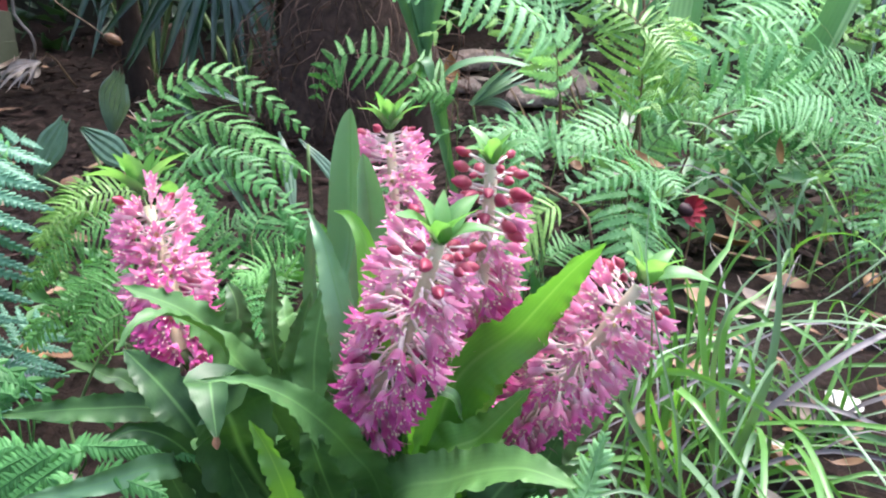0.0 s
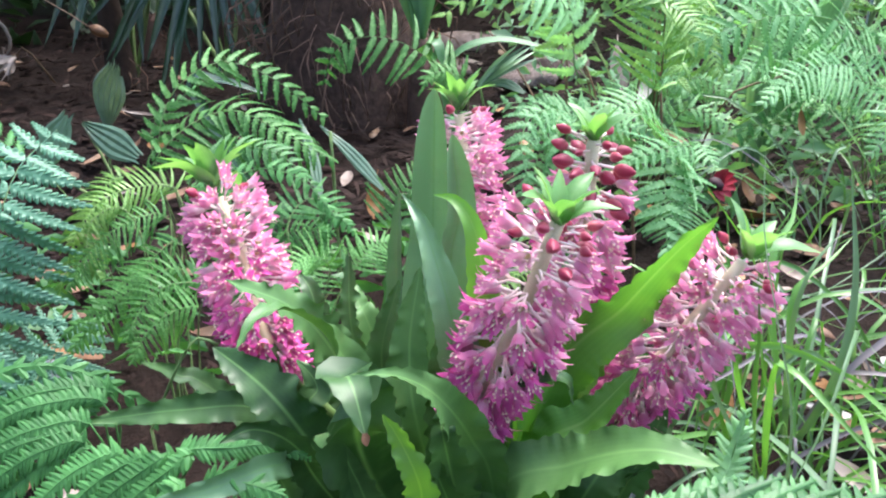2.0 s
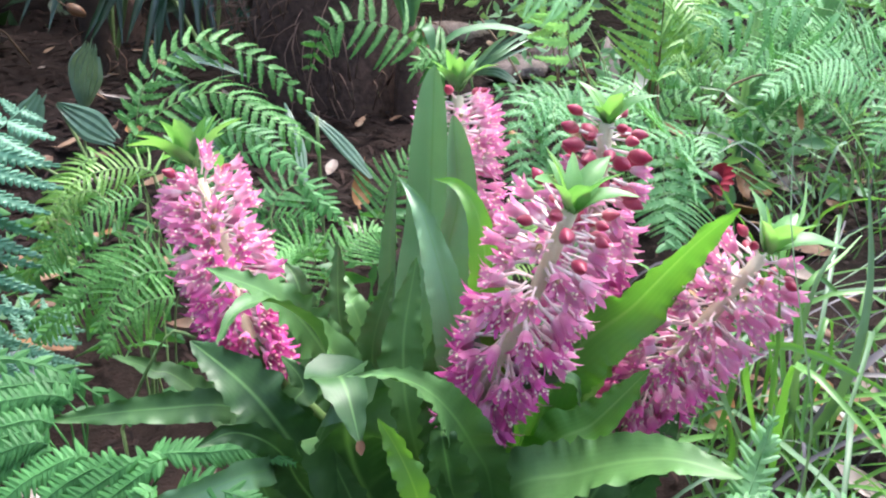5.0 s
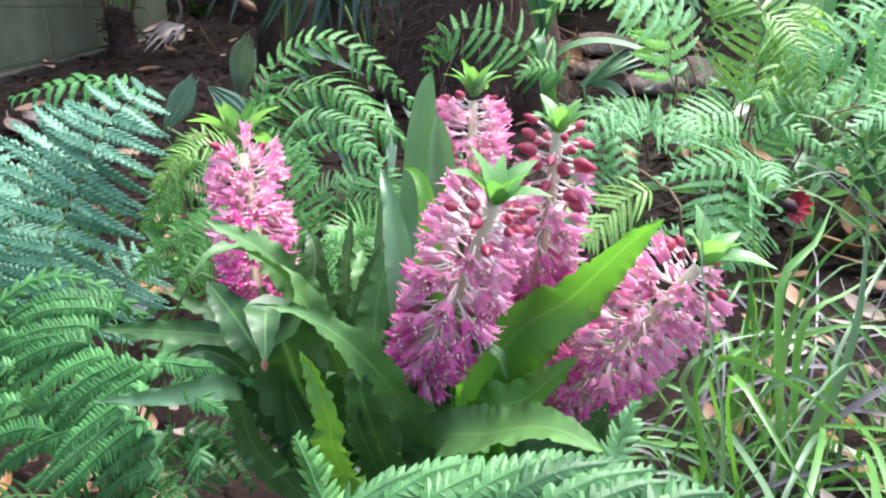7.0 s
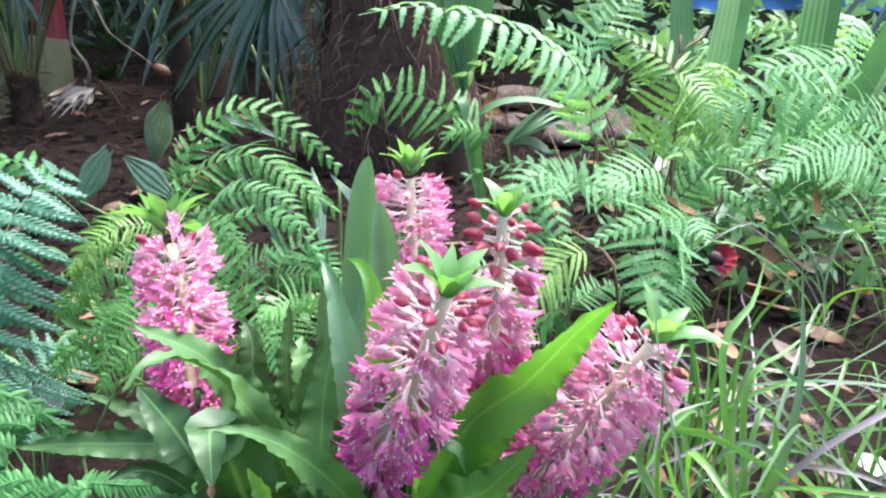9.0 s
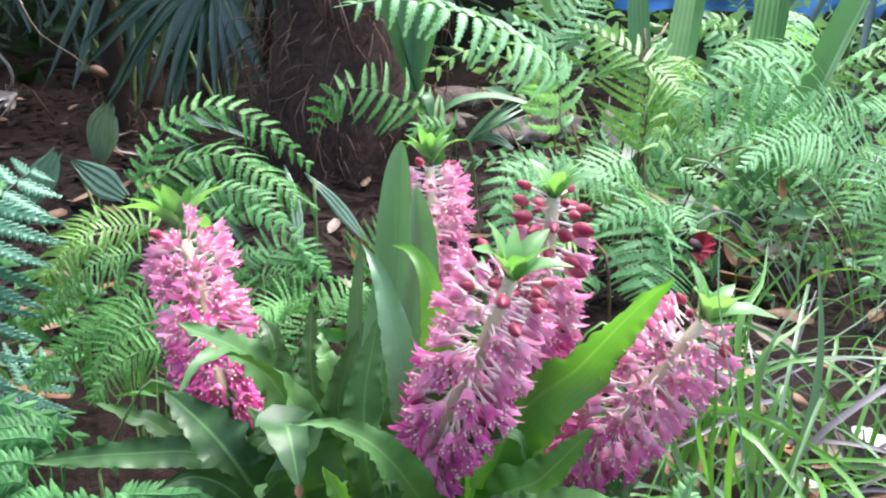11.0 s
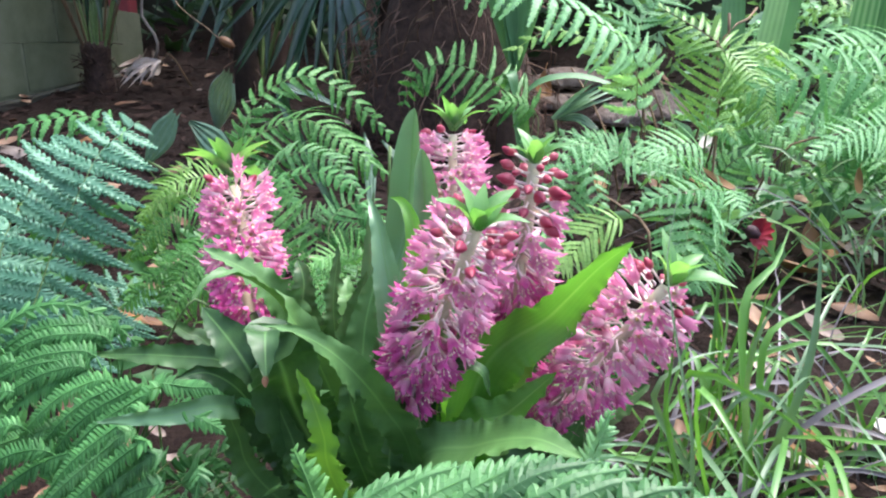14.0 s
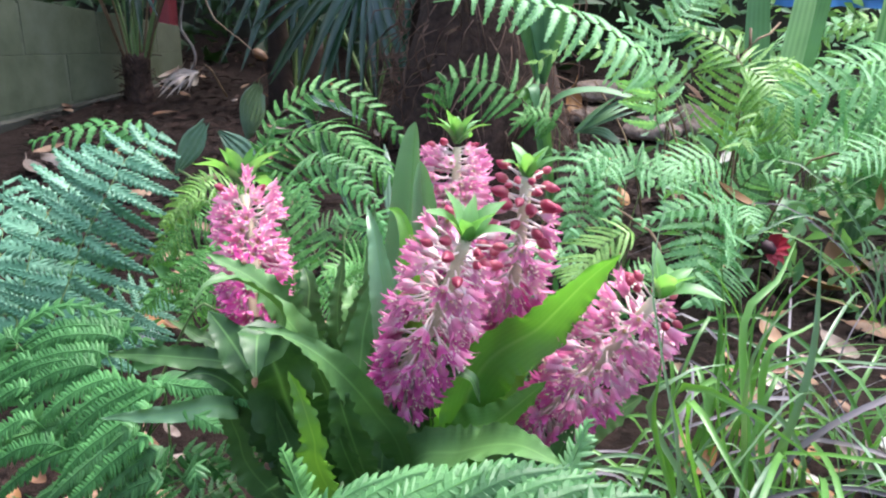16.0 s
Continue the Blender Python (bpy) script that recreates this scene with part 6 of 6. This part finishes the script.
# ---- fallen leaves and small things ----
def dead_leaf(L, w, curl, mat, seed):
    r = random.Random(seed)
    s = Shape()
    rows = []
    for i in range(9):
        t = i / 8
        ww = w * 0.5 * math.sin(math.pi * (0.04 + 0.94 * t) ** 0.85) ** 0.8 + 0.0006
        rows.append([V((ww * u, L * (t - 0.5), curl * L * (u * u * 0.5 * (ww / w) + (t - 0.5) ** 2 * 1.2) + 0.012 * L * math.sin(7 * t + 3 * u + seed))) for u in (-1, -0.5, 0, 0.5, 1)])
    s.grid(rows)
    s.tube([V((0, L * 0.48, curl * L * 0.3)), V((0.004, L * 0.7, curl * L * 0.5 + 0.004))], [0.0012, 0.0008], 4)
    return s.mesh("fallen_leaf", mat)


DEAD = {k: [dead_leaf(0.075, 0.034, c, m, i) for i, c in enumerate((0.25, 0.5, -0.3))] for k, m in (("brown", M_LITTER), ("orange", M_LITTER_ORANGE), ("pale", M_LITTER_PALE), ("white", M_LITTER_WHITE))}
WORDS = {"brown": "curled brown dead leaf lying on the mulch", "orange": "orange-brown fallen leaf lying on the mulch", "pale": "bleached pale dead leaf lying on the mulch", "white": "large whitish sun-bleached dead leaf lying on the mulch"}


def fallen(p, kind, scale=1.0, turn=0.0, tilt=0.15, lift=0.012):
    me = rng.choice(DEAD[kind])
    m = Matrix.Translation(V(p) + V((0, 0, lift))) @ Matrix.Rotation(turn, 4, 'Z') @ Matrix.Rotation(tilt, 4, 'X') @ Matrix.Rotation(rng.uniform(-0.3, 0.3), 4, 'Y') @ Matrix.Scale(scale, 4)
    return single("fallen_leaf", me, m, WORDS[kind], "leaf", "fallen leaves")


fallen((0.465, 0.723, 0.184), "pale", 0.85, 0.4)
fallen((0.484, 0.707, 0.184), "brown", 0.8, -0.9)
fallen((0.366, 0.693, 0.183), "pale", 0.65, 1.6)
fallen((0.382, 0.659, 0.183), "orange", 0.6, 0.8)
fallen((0.474, 0.722, 0.196), "white", 1.25, 2.4, 0.35)
fallen((0.366, 0.668, 0.183), "white", 0.7, 1.3, 0.2)
fallen((0.494, 1.016, 0.190), "pale", 1.0, 0.5)
fallen((0.448, 0.971, 0.189), "pale", 0.7, 1.8)
fallen((0.517, 1.260, 0.195), "orange", 1.4, 1.2)
fallen((0.536, 1.190, 0.194), "brown", 1.2, 1.5)
fallen((0.617, 1.394, 0.198), "orange", 1.4, -0.8)
fallen((0.686, 1.410, 0.198), "pale", 1.2, -0.9)
fallen((0.579, 1.122, 0.192), "brown", 1.1, 1.5)
fallen((0.373, 0.891, 0.187), "pale", 0.7, 0.3)
fallen((0.397, 1.032, 0.191), "brown", 1.0, 0.1)
tagged(fallen((0.352, 1.250, 0.362), "orange", 1.0, 1.4, 0.5, 0), "orange-brown dead leaf caught among the fern fronds", "leaf", "fallen leaves")
tagged(fallen((0.304, 1.200, 0.369), "orange", 0.8, 1.9, 0.4, 0), "orange-brown dead leaf caught among the fern fronds", "leaf", "fallen leaves")
fallen((0.439, 1.856, 0.207), "orange", 1.2, 0.5, 0.5)
tagged(fallen((0.395, 1.500, 0.398), "white", 1.15, -0.9, 0.9, 0), "bleached pale leaf caught among the fern fronds", "leaf", "fallen leaves")
fallen((0.529, 2.045, 0.211), "pale", 1.6, 0.4, 0.6, 0.03)
fallen((0.198, 1.839, 0.177), "orange", 0.9, 0.4, 0.6)
fallen((0.021, 3.197, 0.169), "orange", 2.0, 0.1, 0.9, 0.04)
fallen((0.140, 3.249, 0.192), "pale", 1.3, 1.2)
fallen((0.219, 3.542, 0.216), "pale", 1.4, 1.4)
fallen((0.480, 2.943, 0.229), "brown", 1.5, 0.8, 0.5, 0.1)
fallen((0.317, 2.756, 0.219), "pale", 1.3, 1.5)
fallen((-0.616, 0.979, 0.120), "orange", 1.0, 1.2)
fallen((-0.574, 0.957, 0.119), "brown", 0.7, 1.2)
fallen((-1.488, 1.861, 0.137), "pale", 1.5, 1.2)
fallen((-1.437, 1.722, 0.134), "pale", 1.6, 1.0)
fallen((-1.348, 2.005, 0.140), "orange", 1.3, 0.4)
fallen((-0.550, 0.698, 0.114), "brown", 0.9, 0.4)
fallen((-0.483, 0.667, 0.113), "pale", 0.5, 1.3)
fallen((-0.419, 0.673, 0.113), "pale", 0.5, 1.0)
fallen((-0.430, 0.635, 0.113), "brown", 0.7, 0.8)
fallen((-0.368, 0.625, 0.112), "pale", 0.5, 1.9)
fallen((-0.388, 0.579, 0.112), "brown", 0.6, 1.2)
fallen((-0.356, 0.845, 0.117), "pale", 0.8, 1.2)
fallen((0.160, 3.113, 0.194), "pale", 1.6, 1.4)
fallen((0.388, 2.735, 0.225), "orange", 1.5, 0.4)
fallen((0.594, 2.442, 0.219), "pale", 2.2, 0.1, 1.1, 0.06)
fallen((0.586, 1.250, 0.386), "orange", 0.6, 0.2, 1.2, 0)
fallen((-0.174, 1.531, 0.131), "orange", 1.2, 0.0, 1.0, 0.03)
fallen((-0.181, 1.386, 0.128), "pale", 0.8, 0.8)
fallen((0.588, 1.391, 0.198), "brown", 1.3, 0.1, 0.6)
fallen((0.646, 1.410, 0.198), "brown", 1.3, 0.9, 0.4)
fallen((0.444, 0.728, 0.185), "pale", 0.8, 0.9)
fallen((0.390, 0.629, 0.182), "brown", 0.8, 0.7)
fallen((0.343, 0.569, 0.178), "pale", 0.75, 0.4)
for dx, dy, k in ((0.0, 0.0, 1.2), (0.05, 0.06, 1.0), (-0.06, 0.05, 1.1), (0.09, -0.03, 0.9), (0.02, 0.10, 1.0), (-0.03, -0.05, 0.8), (0.12, 0.06, 0.9)):
    b = V((-1.813, 3.199, 0.164))
    fallen((b.x + dx, b.y + dy, b.z), "pale", k * 1.5, rng.uniform(0, 6), rng.uniform(0.1, 0.9), 0.035)
fallen((-0.939, 2.349, 0.147), "pale", 1.6, 1.4)
fallen((-0.946, 2.366, 0.147), "pale", 1.2, 1.3)
for i in range(150):
    y = rng.uniform(0.95, 3.4)
    x = rng.uniform(-0.6, 0.62) * (y + 0.5) * 1.1
    if abs(x) < 0.22 and y < 0.85:
        continue
    fallen((x, y, ground_z(x, y)), rng.choice(("brown", "brown", "brown", "brown", "brown", "orange", "pale")), rng.uniform(0.5, 1.3), rng.uniform(0, 6), rng.uniform(-0.3, 0.4), 0.014)

# red flower with a dark centre on a thin bare stem
o = V((0.398, 1.120, 0.322))
foot = V((0.412, 1.150, ground_z(0.412, 1.150) - 0.01))
fl = thing("red_flower", foot, "small red flower with a dark centre on a thin stem", "flower")
for k in range(6):
    a = (k - 2.5) * 0.52
    d = V((0.75 * math.cos(a), -0.35, 0.9 * math.sin(a) + 0.10))
    strap(fl, [o, o + d * 0.016, o + d * 0.031 + V((0.004, -0.004, -0.003))], 0.018, M_RED_PETAL, face=(-0.2, -0.9, 0.4), fold=0.3, wave=0.12, profile="oval", name="petal", nl=8, nw=4)
sh = Shape()
sh.tube([o + V((-0.012, -0.004, 0.004)), o + V((-0.006, -0.011, 0.001)), o + V((0.004, -0.017, -0.003))], [0.009, 0.012, 0.005], 8)
part("centre", sh.mesh("centre", M_BLACK), fl)
sh = Shape()
sh.tube(curve([foot, foot.lerp(o, 0.5) + V((0.012, 0.01, 0.02)), o], 10), 0.0018, 5)
part("stem", sh.mesh("stem", M_STEM_BROWN), fl)

# seed pod on a thin twig
o = V((-1.023, 2.300, 0.444))
foot = V((-1.642, 3.025, 0.160))
pod = thing("seed_pod", (foot.x, foot.y, ground_z(foot.x, foot.y)), "tan seed pod hanging on a thin bare twig", "seed pod")
sh = Shape()
sh.tube(curve([(-1.472, 3.200, 0.994), (-1.407, 2.700, 0.757), (-1.228, 2.420, 0.555), (-1.089, 2.330, 0.482), o], 18), 0.0022, 5)
part("twig", sh.mesh("twig", M_STEM_BROWN), pod)
sh = Shape()
rows = []
for i in range(9):
    t = i / 8
    rr = 0.017 * math.sin(math.pi * (0.06 + 0.90 * t)) ** 0.75
    c = o + V((0.050, 0, -0.024)) * t
    rows.append([c + V((0.44, 0, 0.9)) * math.cos(q) * rr + V((0, 1, 0)) * math.sin(q) * rr + V((0, 0, 0.004)) * noise.noise(V((q, t * 5, 0))) for q in [n * math.tau / 14 for n in range(14)]])
sh.grid(rows, closed=True)
part("pod", sh.mesh("pod", M_NUT), pod)

# a bent brown stalk among the lily leaves
o = V((-0.264, 0.508, 0.406))
sh = Shape()
sh.tube(curve([(-0.309, 0.500, 0.327), (-0.298, 0.505, 0.351), (-0.278, 0.505, 0.389), (-0.263, 0.508, 0.407), (-0.247, 0.505, 0.402)], 14), 0.0013, 6)
b = V((-0.309, 0.500, 0.327))
sh.tube(curve([V((b.x - 0.01, b.y, ground_z(b.x, b.y) - 0.01)), b.lerp(V((b.x, b.y, 0.12)), 0.5), b], 6), 0.0014, 6)
single("dead_stalk", sh.mesh("dead_stalk", M_STEM_GREEN), Matrix.Identity(4), "bent olive green spent stalk with a drooping end", "stalk")
# bare twigs leaning through the ferns
for a, c, r in (((0.430, 1.500, 0.649), (0.350, 1.380, 0.582), 0.004), ((0.345, 1.400, 0.605), (0.349, 1.260, 0.333), 0.004), ((0.143, 1.050, 0.383), (0.209, 0.950, 0.351), 0.004), ((0.621, 1.300, 0.481), (0.466, 1.300, 0.410), 0.0035), ((0.095, 1.800, 0.479), (0.202, 1.700, 0.314), 0.004), ((0.211, 1.500, 0.524), (0.276, 1.450, 0.377), 0.004), ((0.253, 1.750, 0.522), (0.276, 1.750, 0.332), 0.0045), ((0.288, 1.750, 0.446), (0.337, 1.750, 0.316), 0.004), ((0.262, 1.900, 0.470), (0.300, 1.850, 0.290), 0.0035), ((0.370, 1.450, 0.640), (0.382, 1.430, 0.420), 0.005)):
    a, c = V(a), V(c)
    lo = a if a.z < c.z else c
    sh = Shape()
    g0 = V((lo.x + (lo - (c if lo is a else a)).x * 0.4, lo.y + 0.02, ground_z(lo.x, lo.y) - 0.01))
    sh.tube(curve([g0, lo, lo.lerp(c if lo is a else a, 0.5) + V((0.006, 0, 0.006)), c if lo is a else a], 12), r * 0.6, 5)
    single("twig", sh.mesh("twig", M_STEM_BROWN), Matrix.Identity(4), "thin bare brown stem rising among the ferns", "twig", "bare twigs")

# pale bent dead stem by the wall's end
foot = V((-1.788, 3.175, 0.163))
sh = Shape()
sh.tube(curve([foot, (-1.590, 2.950, 0.302), (-1.570, 2.900, 0.383), (-1.604, 2.880, 0.446), (-1.579, 2.860, 0.542), (-1.538, 2.860, 0.652)], 18), 0.006, 6)
single("twig", sh.mesh("twig", M_PALE_STEM), Matrix.Identity(4), "pale bent dead stem standing beside the wall", "twig", "bare twigs")

# bleached dead palm leaf lying against the wall's foot
hub = V((-1.575, 2.950, 0.265))
dl = thing("dead_palm_leaf", (hub.x, hub.y, ground_z(hub.x, hub.y)), "bleached pinkish dead palm leaf fallen by the wall", "palm leaf")
for tip in ((-1.733, 2.900, 0.194), (-1.711, 2.860, 0.182), (-1.685, 2.840, 0.170), (-1.643, 2.820, 0.164), (-1.611, 2.820, 0.171), (-1.590, 2.840, 0.178), (-1.569, 2.860, 0.191), (-1.557, 2.880, 0.218), (-1.701, 2.920, 0.208)):
    tip = V(tip) + V((rng.uniform(-0.03, 0.03), rng.uniform(-0.05, 0.05), rng.uniform(-0.01, 0.02)))
    tip.z = max(tip.z, ground_z(tip.x, tip.y) + 0.012)
    strap(dl, [hub, hub.lerp(tip, 0.5) + V((rng.uniform(-0.015, 0.015), -0.02, rng.uniform(-0.01, 0.03))), tip], rng.uniform(0.010, 0.022), M_PALE_STEM, face=(0.1, -0.8, 0.6), fold=0.5, wave=0.15, waves=2, profile="oval", name="leaflet", nl=8, nw=2)
sh = Shape()
sh.tube(curve([hub, hub + V((0.03, 0.02, 0.03)), V((hub.x + 0.10, hub.y + 0.05, ground_z(hub.x, hub.y)))], 6), 0.004, 5)
part("stem", sh.mesh("stem", M_STEM_BROWN), dl)

# small litter on the soil round the grass and under the near fern
for i in range(75):
    if i < 36:
        x, y = rng.uniform(0.20, 0.62), rng.uniform(0.42, 1.0)
    else:
        x, y = rng.uniform(-0.55, -0.16), rng.uniform(0.26, 0.6)
    fallen((x, y, ground_z(x, y)), rng.choice(("brown", "brown", "orange", "brown", "brown")), rng.uniform(0.28, 0.7), rng.uniform(0, 6), rng.uniform(-0.4, 0.5), 0.010)
